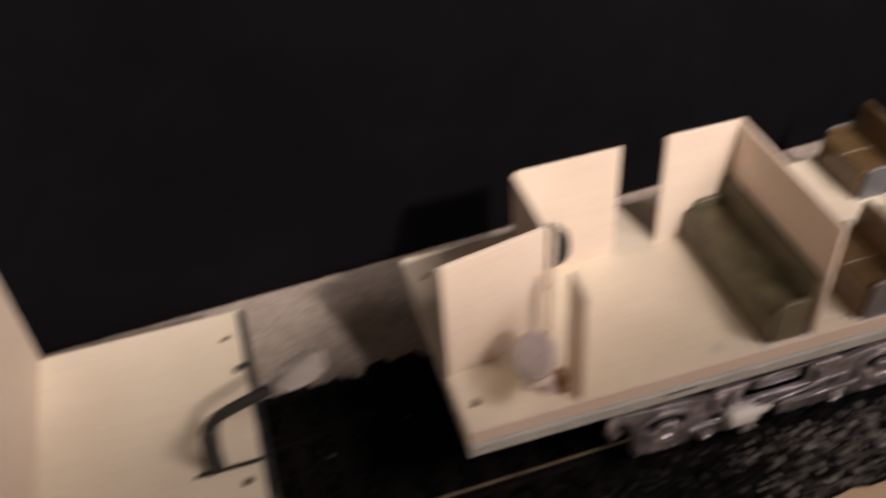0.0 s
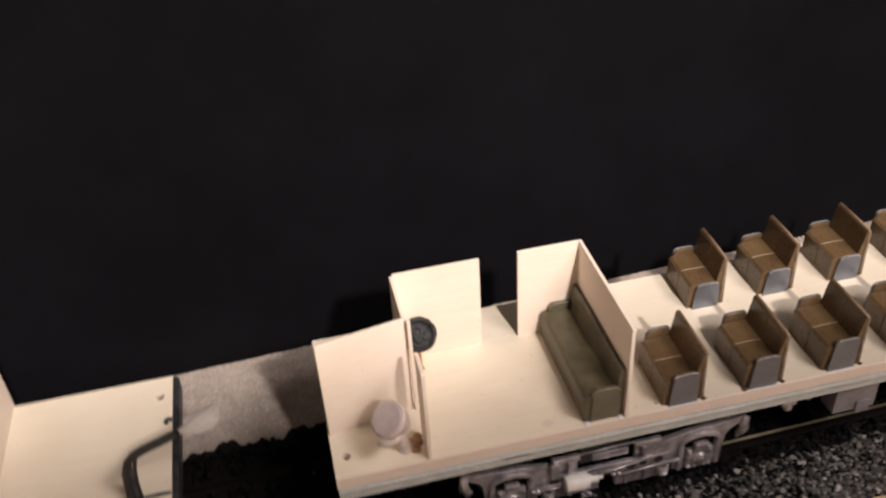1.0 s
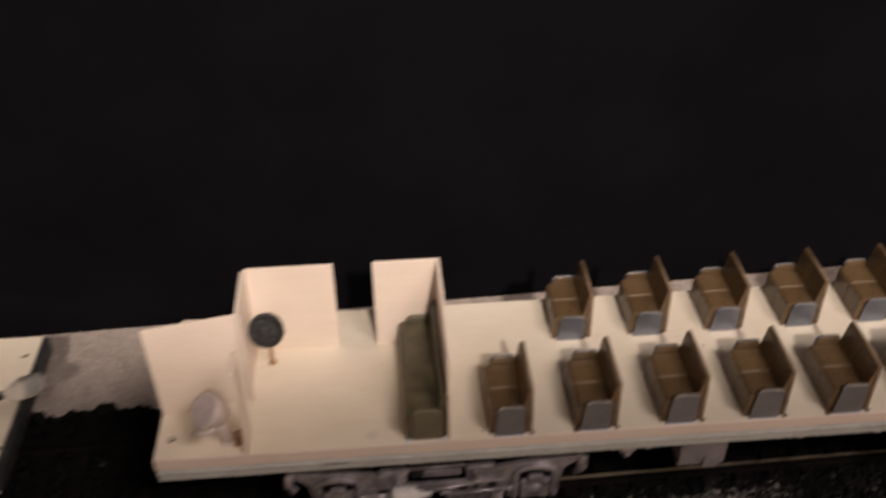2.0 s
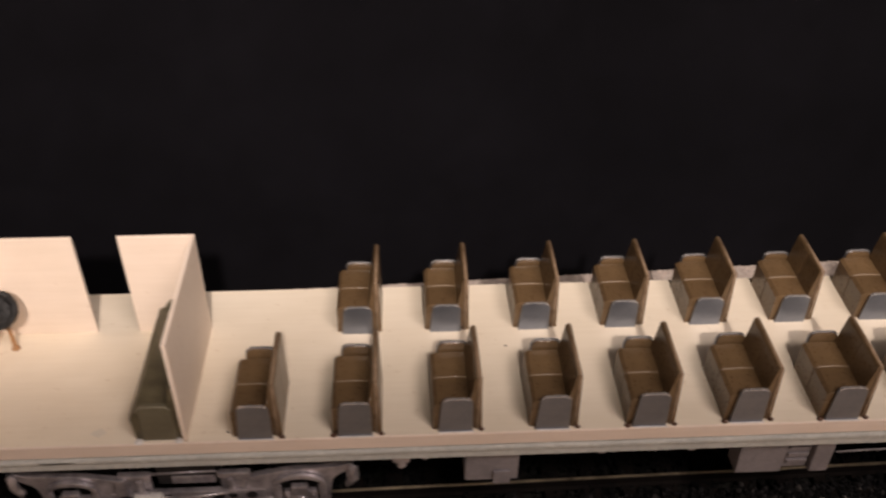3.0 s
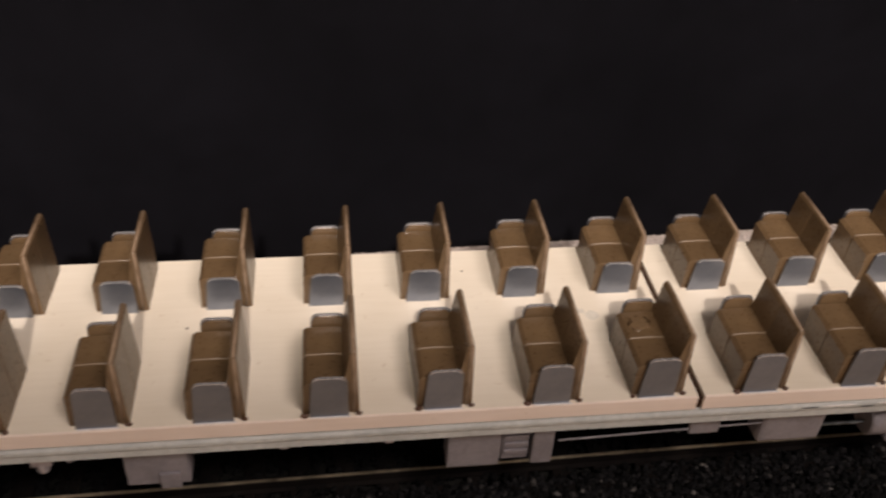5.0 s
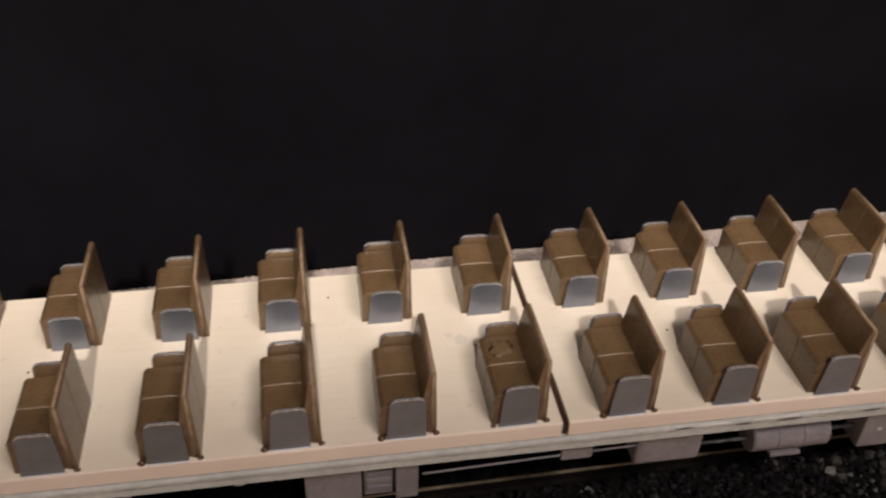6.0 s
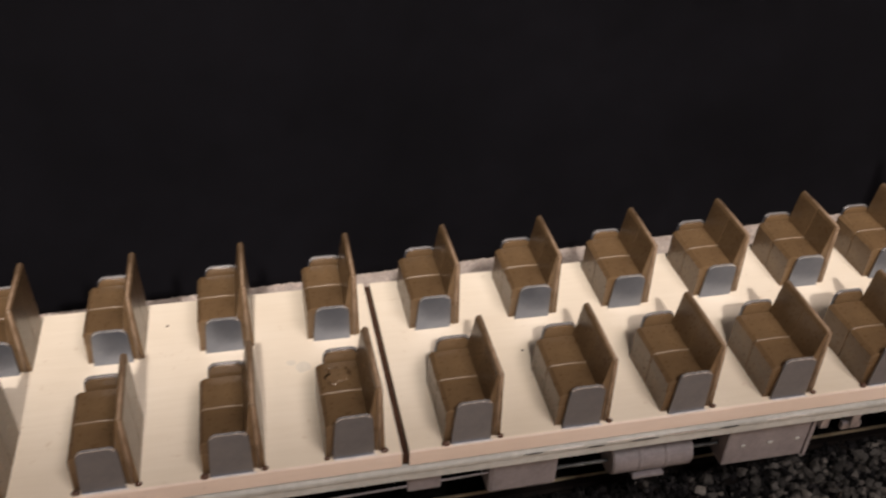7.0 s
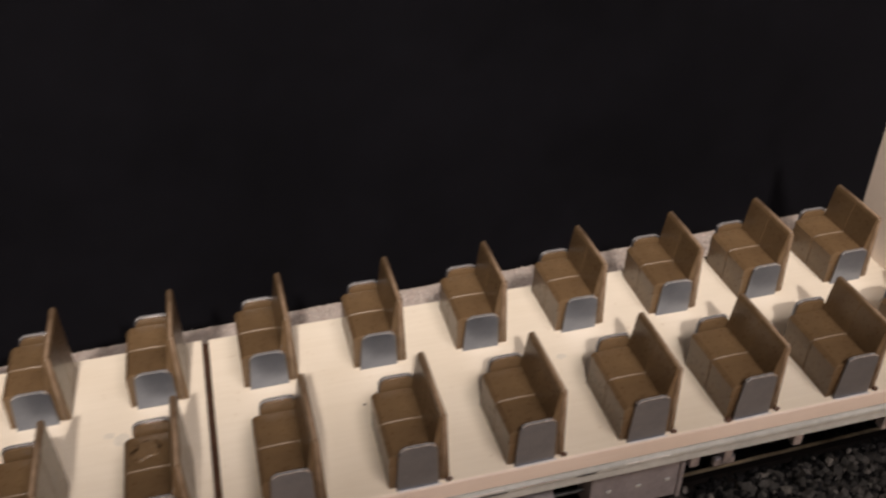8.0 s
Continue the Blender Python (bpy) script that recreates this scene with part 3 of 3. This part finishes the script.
    lathe(t, [(0, 0), (4.2, 0), (4.6, 0.5), (4.6, 6.3), (4.8, 6.5), (4.8, 7.1), (4.6, 7.3), (4.6, 13), (4.8, 13.2), (4.8, 13.8), (4.6, 14), (4.6, 20), (4.2, 20.4), (0, 20.4)], (231.0, 6.9, F - 18.8), along)
    part("air_tank", t, BOXGREY, c, "pale grey cylindrical air tank", smooth=False)
    part("tank_strap", one_box(237, 3, F - 24.4, 245, 10, F - 23.45, bevel=0.2), BOXGREY, c)
    for k in range(3):
        part("latch", one_box(263.5 + 7.2 * k, 2.3, F - 17.6, 264.6 + 7.2 * k, 2.7, F - 17.0), SILL, c)
    for x, low in ((83, 11.6), (107, 11.6), (166, 11.0), (186, 11.0), (283.0, 14.0), (291.4, 15.0), (309.4, 14.2), (333.5, 15.6)):
        part("bracket", one_box(x, 1.5, F - low, x + 2.2, 4, F - 9.12, bevel=0.3), CASTING, c)
    valve = bmesh.new()
    box(valve, 28.6, 1.2, F - 12.4, 33.4, 4.0, F - 9.12, bevel=0.5)
    lathe(valve, [(0, 1.6), (1.3, 1.5), (1.5, 0.9), (1.5, -0.9), (1.0, -1.6), (0, -1.7)], (31.0, 2.4, F - 13.0), None, 16)
    part("valve", valve, CASTING, c)
    part("valve_knob", lathe(bmesh.new(), [(0, 1.2), (0.9, 1.0), (1.1, 0.2), (0.9, -0.8), (0, -1.0)], (37.2, 2.0, F - 10.4), None, 14), CASTING, c, smooth=True)
    part("valve_plate", one_box(289.6, 2.0, F - 16.2, 295.0, 3.4, F - 13.8, bevel=0.4), CASTING, c)
    part("pipe", rod(bmesh.new(), [(149.1, 3.0, F - 15.9), (166, 3.0, F - 15.2), (200.3, 3.0, F - 14.0)], 0.26), BOXGREY, c, "thin pale pipe")
    part("pipe_clip", one_box(181.8, 2.4, F - 16.0, 189.4, 3.8, F - 9.15, bevel=0.3), BOXGREY, c)
    part("pipe", rod(bmesh.new(), [(217.3, 6, F - 19.5), (230.9, 6, F - 19.5)], 0.5), DARKMETAL, c)
    part("pipe", rod(bmesh.new(), [(251.5, 6, F - 19.0), (259.5, 6, F - 19.0)], 0.5), DARKMETAL, c)
    return c


def build_bogie(x, y, z):
    """A cast truck: winged side frames, arched pedestals, axle boxes, brake rods and a brake cylinder."""
    b = thing("bogie", x, y, z, "silvery cast model bogie with axle boxes and brake rods", "bogie")
    wing = [(14.5, 14.5), (16.5, 19.6), (18.4, 20.7), (24.8, 22.1), (29.8, 22.8), (36, 23.1), (40.9, 23.4), (43.2, 24.4), (44.6, 24.2), (42.3, 21.2), (39.8, 19.5), (38.7, 17.8), (38.0, 12), (37.6, 6.5), (35.9, 6.5),
            (36.0, 15), (35.1, 17.4), (33, 18.9), (30, 19.4), (27, 18.9), (25.0, 17.4), (24.1, 15), (23.8, 6.4), (21.9, 6.4), (21.6, 10.5)]
    mid = 30.0

    def arch(s):
        outer = [(s * (mid + 6.9 * math.cos(radians(a))), 17.6 + 4.2 * math.sin(radians(a))) for a in range(180, -1, -12)]
        inner = [(s * (mid + 5.6 * math.cos(radians(a))), 17.5 + 2.6 * math.sin(radians(a))) for a in range(0, 181, 12)]
        return outer + inner

    for yy, out in ((0.0, -1), (49.0, 1)):
        def span(a, c):
            """A stretch reaching outwards from the side frame."""
            lo, hi = sorted((yy + out * a, yy + out * c))
            return lo, hi

        def block(name, x0, z0, x1, z1, a, c, bevel=0.25, mat=CASTING, label=""):
            lo, hi = span(a, c)
            return part(name, one_box(x0, lo, z0, x1, hi, z1, bevel=bevel), mat, b, label)

        def bar(name, pts, r, mat=CASTING, label=""):
            return part(name, rod(bmesh.new(), [(u, yy + out * w, v) for u, w, v in pts], r, 10), mat, b, label, smooth=True)

        for s in (-1, 1):
            part("frame_wing", extruded([(s * u, v) for u, v in wing], "y", *span(-1.8, 0.0), bevel=0.2), CASTING, b)
            part("pedestal_arch", extruded(arch(s), "y", *span(0.02, 1.3), bevel=0.3), CASTING, b)
            for d in (-6.2, 6.2):
                block("pedestal_leg", s * mid + d - 0.75, 6.4, s * mid + d + 0.75, 17.4, 0.02, 1.0)
                block("pedestal_liner", s * mid + d * 0.84 - 0.3, 6.8, s * mid + d * 0.84 + 0.3, 16.8, 0.02, 0.7, 0.1)
            box_ob = block("axle_box", s * mid - 4.4, 6.9, s * mid + 4.4, 15.2, -0.5, 1.4, 0.6, label="cast axle box")
            lo, hi = span(0.3, 2.2)
            part("box_lid", one_box(s * mid - 2.3, lo, 14.6, s * mid + 2.3, hi, 18.1, bevel=0.5), CASTING, box_ob)
            cover = lathe(bmesh.new(), [(0, 1.3), (1.2, 1.3), (1.3, 0.9), (2.2, 0.8), (2.5, 0.3), (2.9, 0), (2.9, -1)], (s * mid, yy + out * 1.4, 11.0), Matrix.Rotation(radians(90 * -out), 4, "X"), 18)
            part("box_cover", cover, CASTING, box_ob)
            for dx, dz in ((-3.4, 8.0), (3.4, 8.0), (-3.4, 13.9), (3.4, 13.9), (-1.6, 8.0), (1.6, 8.0)):
                nut = bmesh.new()
                bmesh.ops.create_icosphere(nut, subdivisions=1, radius=0.6 * MM, matrix=Matrix.Translation(Vector((s * mid + dx, yy + out * 1.45, dz)) * MM))
                part("nut", nut, CASTING, box_ob)
            hook = bmesh.new()
            bmesh.ops.create_icosphere(hook, subdivisions=3, radius=1)
            for v in hook.verts:
                k = 1 + 0.45 * noise.noise(v.co * 1.9 + Vector((s, out, 0)))
                lean = -1.1 if v.co.z < -0.3 else 0
                v.co = Vector((s * (44.3 + lean + v.co.x * 1.5 * k), yy + out * 0.1 + v.co.y * 1.1 * k, 19.9 + v.co.z * 4.6 * k)) * MM
            part("brake_hanger", hook, CASTING, b, smooth=True)
            block("bracket", s * 13.0 - 4.3, 20.9, s * 13.0 + 4.3, 22.8, -1.4, 0.5, 0.4)
            block("bracket_plate", s * 13.0 - 3.9, 15.5, s * 13.0 + 3.9, 20.8, -1.6, -0.3, 0.3)
            block("bracket_web", s * 11.8 - 0.8, 15.9, s * 11.8 + 0.8, 20.9, -0.28, 1.0, 0.3)
            block("bracket_foot", s * 11.4 - 1.6, 15.2, s * 11.4 + 1.6, 16.6, 0.2, 1.3, 0.3)
            coil = bmesh.new()
            rod(coil, [(s * 18.4 + 1.7 * math.cos(a), yy + 1.7 * math.sin(a), 6.5 + a / 2 / math.pi * 1.2) for a in (k * math.pi / 6 for k in range(37))], 0.45, 6)
            part("coil_spring", coil, CASTING, b)
        block("spring_plank", -20.5, 11.3, 20.5, 15.3, -1.5, 0.2, 0.3)
        # black discs on the plank paint the shade of lightening holes
        for hx, r in ((7.9, 1.7), (11.9, 1.2), (16.9, 1.5), (3.6, 0.9), (-5.0, 1.1), (-10.5, 1.3), (-16.6, 1.5)):
            disc = lathe(bmesh.new(), [(0, 0.06), (r, 0.06), (r, -0.3), (0, -0.3)], (hx, yy + out * 0.2, 13.3), Matrix.Rotation(radians(90 * -out), 4, "X"), 16)
            part("hole_shade", disc, BLACKIRON, b, "black disc for the shade in a casting opening")
        block("lower_bar", -20.2, 5.4, -2.0, 10.2, -1.4, 0.1, 0.5)
        block("lower_bar", 3.0, 5.2, 20.6, 10.2, -1.4, 0.1, 0.5)
        block("cross_plate", -4.0, 16.8, 7.4, 19.6, -2.2, -1.5, 0.2)
        for lx in (-17, -11.5, 6.5, 12.5, 18):
            block("rib", lx - 0.5, 5.8, lx + 0.5, 10.6, 0.12, 0.8, 0.2)
        bar("brake_rod", [(-27, -0.5, 20.4), (-14.7, -0.5, 19.6)], 0.5)
        bar("brake_rod", [(-12.8, -0.2, 22.6), (8.6, -0.2, 23.2)], 0.32)
        bar("brake_rod", [(-5.4, 1.8, 14.6), (2, 1.8, 15.2), (11.1, 1.4, 16.3)], 0.5)
        bar("brake_rod", [(2.8, 2.0, 12.4), (22.4, 1.9, 13.3)], 0.5)
        bar("brake_rod", [(-22.0, 1.6, 13.6), (-13.8, 1.6, 13.8)], 0.35)
        bar("brake_rod", [(-22.0, 1.6, 12.3), (-13.8, 1.6, 12.3)], 0.35)
        bar("brake_rod", [(-9.5, 1.2, 10.6), (-6.0, 1.4, 5.6)], 0.6)
        for px, r in ((-22.4, 1.1), (-23.6, 0.7), (22.3, 0.8), (21.0, 0.65), (3.2, 0.9), (1.6, 0.7)):
            knob = bmesh.new()
            bmesh.ops.create_icosphere(knob, subdivisions=2, radius=r * MM, matrix=Matrix.Translation(Vector((px, yy + out * 1.8, 12.9 if px < 10 else 13.2)) * MM))
            part("rod_end", knob, CASTING, b, smooth=True)
        block("rod_foot", -8.0, 4.4, -4.6, 5.8, 0.4, 1.8, 0.4)
        cyl = lathe(bmesh.new(), [(0, 0), (2.4, 0), (2.8, 0.4), (2.8, 6.9), (2.4, 7.3), (1.5, 7.5), (1.5, 10.4), (0.8, 10.6), (0.8, 12), (0, 12)], (-13.9, yy + out * 1.9, 13.5), Matrix.Rotation(radians(90), 4, "Y"), 22)
        part("brake_cylinder", cyl, GLUE, b, "pale brake cylinder", smooth=False)
        block("cylinder_bracket", -18.2, 15.6, -15.2, 22.0, 0.0, 1.4, 0.4)
        block("cylinder_bracket", -13.6, 16.4, -10.0, 22.4, -1.2, -0.2, 0.4)
    part("bolster", one_box(-8, 2, 16, 8, 47, 25, bevel=0.5), BLACKIRON, b, "black bolster")
    for s in (-1, 1):
        for side in (8.5, 41.5):
            w = lathe(bmesh.new(), [(0, -1.6), (5, -1.6), (8.6, -2.0), (9.8, -1.8), (9.8, -0.6), (9.2, 1.4), (8.2, 1.6), (7.2, 0.8), (3, 0.6), (2.2, 1.8), (0, 1.8)], (s * 30.0, side, 12.4), Matrix.Rotation(radians(90), 4, "X"), 36)
            part("wheel", w, BLACKIRON, b, "black wheel")
        part("axle", rod(bmesh.new(), [(s * 30.0, 2, 12.4), (s * 30.0, 47, 12.4)], 1.2), BLACKIRON, b)
    return b


def build_next_coach():
    F = FLOOR
    c = thing("neighbour_coach", 0, 0, 0, "end of a second open model coach with bare pale floor", "model train")
    part("floor_board", holed_board(-420, -150.5, -1.9, 54.6, F - 4.5, F, [(-154.1, 3.8), (-154.1, 46.4)]), WOOD, c)
    part("end_sill", extruded([(-150.4, F - 6.5), (-148.9, F - 6.5), (-148.7, F - 1.0), (-149.4, F - 0.3), (-150.4, F - 0.3)], "y", -1.9, 54.6, bevel=0.2), DARKMETAL, c, "dark grey metal end sill")
    part("partition", one_box(-199.0, -1.4, F, -197.7, 55.2, F + 48, bevel=0.15), WOOD_WALL, c)
    part("side_sill", one_box(-420, -1.2, F - 9, -150.6, 1.4, F - 4.6, bevel=0.4), SILL, c)
    part("hook", rod(bmesh.new(), [(-152.2, 34.5, F), (-152.0, 34.4, F + 1.2), (-151.2, 34.2, F + 1.9), (-150.2, 34.0, F + 1.6)], 0.65, 10), DARKMETAL, c, "small dark metal hook")
    # no slot is cut: a black strip paints its shade
    part("slot_shade", one_box(-164.6, 7.6, F - 0.2, -150.6, 8.7, F + 0.12), BLACKIRON, c, "black strip for the shade in a saw slot in the floor")
    for hx, hy in ((-154.1, 3.8), (-154.1, 46.4)):
        part("screw", lathe(bmesh.new(), [(0, 0.25), (0.7, 0.2), (1.1, 0.0), (1.1, -0.4), (0, -0.4)], (hx, hy, F - 0.9), sides=14), RUST, c, "reddish brown screw head")
    # bent lever that stands in the slot and reaches over the end
    lever = bmesh.new()
    rod(lever, [(-161.0, 8.4, F - 1), (-160.6, 8.5, F + 5), (-160.0, 8.7, F + 10), (-158.8, 8.9, F + 13.6), (-156.8, 9.0, F + 15.8), (-153.5, 9.0, F + 17.4), (-149, 8.8, F + 19.2), (-144.5, 8.6, F + 21.0)], 1.2, 12)
    part("lever", lever, BLACKIRON, c, "black bent metal lever")
    brace = bmesh.new()
    rod(brace, [(-158.4, 8.5, F - 1), (-158.2, 8.6, F + 6), (-157.6, 8.8, F + 11), (-156.4, 9.0, F + 15.2)], 0.5, 10)
    part("lever_brace", brace, BLACKIRON, c)
    part("lever_web", extruded([(-160.6, F), (-158.4, F), (-157.6, F + 11), (-158.6, F + 13), (-159.9, F + 10)], "y", 8.3, 8.6), DARKMETAL, c, "grey metal web of the lever")
    return c


def build_sofa():
    F = FLOOR
    s = thing("sofa", -35.6, 1.0, F, "long olive green painted model sofa against the wooden partition", "sofa")
    part("sofa_base", extruded([(0.5, 0), (12.0, 0), (12.0, 7), (0.1, 7)], "y", 0.6, 40.0, bevel=0.2), GREEN, s)
    for y0, y1 in ((0.62, 20.2), (20.24, 39.9)):
        part("cushion", extruded([(0.0, 6.6), (10.4, 6.6), (10.4, 9.6), (6.0, 9.9), (1.6, 9.6), (0.4, 8.9)], "y", y0, y1, bevel=0.15), GREEN, s)
    part("backrest", extruded([(9.9, 6.0), (12.2, 6.0), (12.3, 17.0), (11.9, 17.6), (11.2, 17.5), (10.8, 16.9), (9.7, 9.7)], "y", 0.7, 40.4, bevel=0.25), GREEN, s)
    for y0 in (0.0, 38.9):
        arm = part("arm", extruded([(2.2, 0), (10.9, 0), (10.7, 10.8), (9.6, 12.0), (4.0, 12.0), (2.7, 10.8)], "y", y0, y0 + 1.5, bevel=0.3), GREEN_ARM, s, "worn lighter olive arm")
        part("arm_rim", rod(bmesh.new(), [(2.5, y0 + 0.1, 10.0), (2.9, y0 + 0.1, 11.0), (4.0, y0 + 0.1, 11.9), (6.8, y0 + 0.1, 12.05), (9.5, y0 + 0.1, 11.9), (10.6, y0 + 0.1, 10.8)], 0.22, 8), OLIVE_EDGE, arm, "pale rubbed edge", smooth=True)
    for x, y in ((1.2, -0.2), (11.2, -0.1)):
        part("glue_dab", lathe(bmesh.new(), [(0, 0.4), (0.7, 0.3), (1.0, 0.1), (1.1, 0)], (x, y, 0), None, 12), GLUE, s, "white dab of dried glue", smooth=True)
    return s


def build_toilet():
    F = FLOOR
    t = thing("toilet", -90.0, 4.0, F, "small pale lilac model toilet tipped over on its glued foot", "toilet")
    facing = Vector((-0.55, -0.32, 0.77)).to_track_quat("Z", "Y").to_matrix().to_4x4()
    part("pedestal", rod(bmesh.new(), [(4.2, 2.2, 0.0), (3.6, 2.0, 2.4), (2.9, 1.8, 5.4), (2.0, 1.5, 9.6)], 1.9, 18), CREAM, t, smooth=True)
    bowl = lathe(bmesh.new(), [(0, -7.2), (1.8, -7.0), (3.2, -6.0), (4.2, -4.0), (4.8, -1.6), (5.2, -0.7), (5.3, 0.1), (5.05, 0.45), (4.7, 0.4), (4.4, -0.3), (3.9, -1.6), (0, -1.9)], (0, 0, 15.0), facing, 36)
    part("bowl", bowl, CREAM, t, "cream-white bowl", smooth=True)
    part("lid", lathe(bmesh.new(), [(0, 0.75), (4.4, 0.7), (4.75, 0.45), (4.8, 0.1), (4.5, 0.0), (0, -0.05)], (-0.15, -0.15, 15.0), facing, 36), PORCELAIN, t)
    part("lip", rod(bmesh.new(), [(-3.6, -3.0, 9.9), (-1.6, -4.0, 10.1), (0.6, -4.3, 10.6), (2.6, -3.5, 11.4)], 0.9, 12), CREAM, t, "thick rounded front lip", smooth=True)
    foot = lathe(bmesh.new(), [(0, 0.9), (1.9, 0.8), (2.3, 0.4), (2.5, 0)], (4.0, 2.2, 0), None, 18)
    part("foot", foot, CREAM, t, smooth=True)
    for x, y, r in ((7.0, 3.4, 2.3), (6.8, 0.6, 1.4), (8.0, 5.6, 1.3)):
        part("glue_dab", lathe(bmesh.new(), [(0, 0.5), (r * 0.6, 0.4), (r * 0.9, 0.15), (r, 0)], (x, y, 0), None, 14), ORANGE, t, "orange-brown dab of glue", smooth=True)
    return t


def build_swivel_seat():
    F = FLOOR
    s = thing("swivel_chair", -75.2, 36.0, F, "round embossed dark cast model swivel chair on brown post", "chair")
    part("post", lathe(bmesh.new(), [(0, 0), (1.2, 0), (1.1, 0.4), (0.6, 0.8), (0.55, 11), (0.9, 12.6), (0, 12.8)], sides=16), ORANGE, s, "orange-brown post", smooth=True)
    tilt = Matrix.Rotation(radians(52), 4, "X")
    disc = lathe(bmesh.new(), [(0, -1.0), (4.4, -1.0), (5.2, -0.4), (5.4, 0.5), (5.2, 1.2), (4.7, 1.5), (4.2, 1.3), (3.8, 0.8), (3.3, 0.5), (2.8, 0.6), (2.3, 0.9), (1.8, 1.0), (1.2, 0.7), (0.6, 0.8), (0, 0.9)], (0, 0, 0), None, 44)
    for v in disc.verts:
        if v.co.z > 0:
            v.co.z += 0.75 * MM * noise.noise(v.co * 900 + Vector((3, 1, 0))) + 0.3 * MM * noise.noise(v.co * 2600)
            v.co.xy *= 1 + 0.05 * noise.noise(v.co * 700)
    disc.transform(Matrix.Translation(Vector((0, -1.8, 15.6)) * MM) @ tilt)
    part("seat_disc", disc, CHAIRMETAL, s, smooth=True)
    return s


def build_blob():
    b = bmesh.new()
    bmesh.ops.create_icosphere(b, subdivisions=4, radius=1)
    for v in b.verts:
        d = v.co.normalized()
        k = 1 + 0.35 * noise.noise(d * 1.7) + 0.14 * noise.noise(d * 5)
        v.co = Vector((d.x * 5.8, d.y * 3.2, d.z * 2.4)) * k * MM
    ob = part("glue_lump", b, LUMP, None, smooth=True)
    ob.matrix_world = pose(-137.6 * MM, 9.6 * MM, (FLOOR + 22.8) * MM, 0, -14, 14)
    return tagged(ob, "translucent white lump of dried glue on a black bar", "glue lump")


build_setting()
build_track()
build_coach()
build_bogie(-26.3, 3.2, 3.4)
build_next_coach()
build_seats()
build_sofa()
build_toilet()
build_swivel_seat()
build_blob()


# ---- ballast and gravel ----
def front_place(rng, n):
    x = rng.uniform(-75, 420, n)
    edge = np.array([board_edge(v) for v in x])
    y = edge + 0.4 + 24 * rng.uniform(0, 1, n)
    return np.stack([x, y, 1.2 + rng.uniform(-0.9, 0.9, n) + 0.04 * (y - edge)], -1)


def lit_place(rng, n):
    at = front_place(rng, n)
    at[:, 0] = 70 - 95 * rng.uniform(0, 1, n) ** 1.6 + rng.normal(0, 12, n)
    at[:, 1] += np.array([board_edge(v) for v in at[:, 0]]) + 0.4 + 20 * rng.uniform(0, 1, n) - at[:, 1]
    at[:, 2] += 0.35
    return at


def coarse_place(rng, n):
    at = front_place(rng, n)
    at[:, 0] = 272 + 150 * rng.uniform(0, 1, n) ** 0.9 + rng.normal(0, 10, n)
    at[:, 1] = np.array([board_edge(v) for v in at[:, 0]]) + 0.4 + 22 * rng.uniform(0, 1, n)
    at[:, 2] += 0.4
    return at


def bed_place(rng, n):
    x = rng.uniform(-220, 420, n)
    y = rng.uniform(-15, 60, n)
    return np.stack([x, y + SKEW * (x + 60), 1.7 + rng.uniform(-0.6, 0.7, n)], -1)


def back_place(rng, n):
    x = rng.uniform(-260, 420, n)
    edge = np.array([bed_edge(v) for v in x])
    y = edge + (np.array([cloth_y(v) for v in x]) - edge) * rng.uniform(-0.01, 1.0, n)
    return np.stack([x, y, -0.9 + rng.uniform(-0.12, 0.12, n)], -1)


tagged(stone_mesh("ballast", 15000, front_place, 1.7, DARKSTONE, 3), "dark crushed stone ballast with scattered pale grains", "ballast", kind="stuff")
tagged(stone_mesh("bed_ballast", 24000, bed_place, 1.7, BLACKSTONE, 5), "fine black ballast between the rails", "ballast", kind="stuff")
tagged(stone_mesh("gravel", 62000, back_place, 0.72, TANSTONE, 7, 0.4), "fine tan and grey gravel behind the track", "gravel", kind="stuff")
# this paler patch of stones stands in for brighter light
tagged(stone_mesh("lit_ballast", 3000, lit_place, 1.75, LITSTONE, 9), "grey crushed stone over the dark ballast, paler to stand for light", "ballast", kind="stuff")
tagged(stone_mesh("coarse_ballast", 1700, coarse_place, 2.6, GREYSTONE, 15), "loose coarser grey-brown stones on the dark ballast", "ballast", kind="stuff")
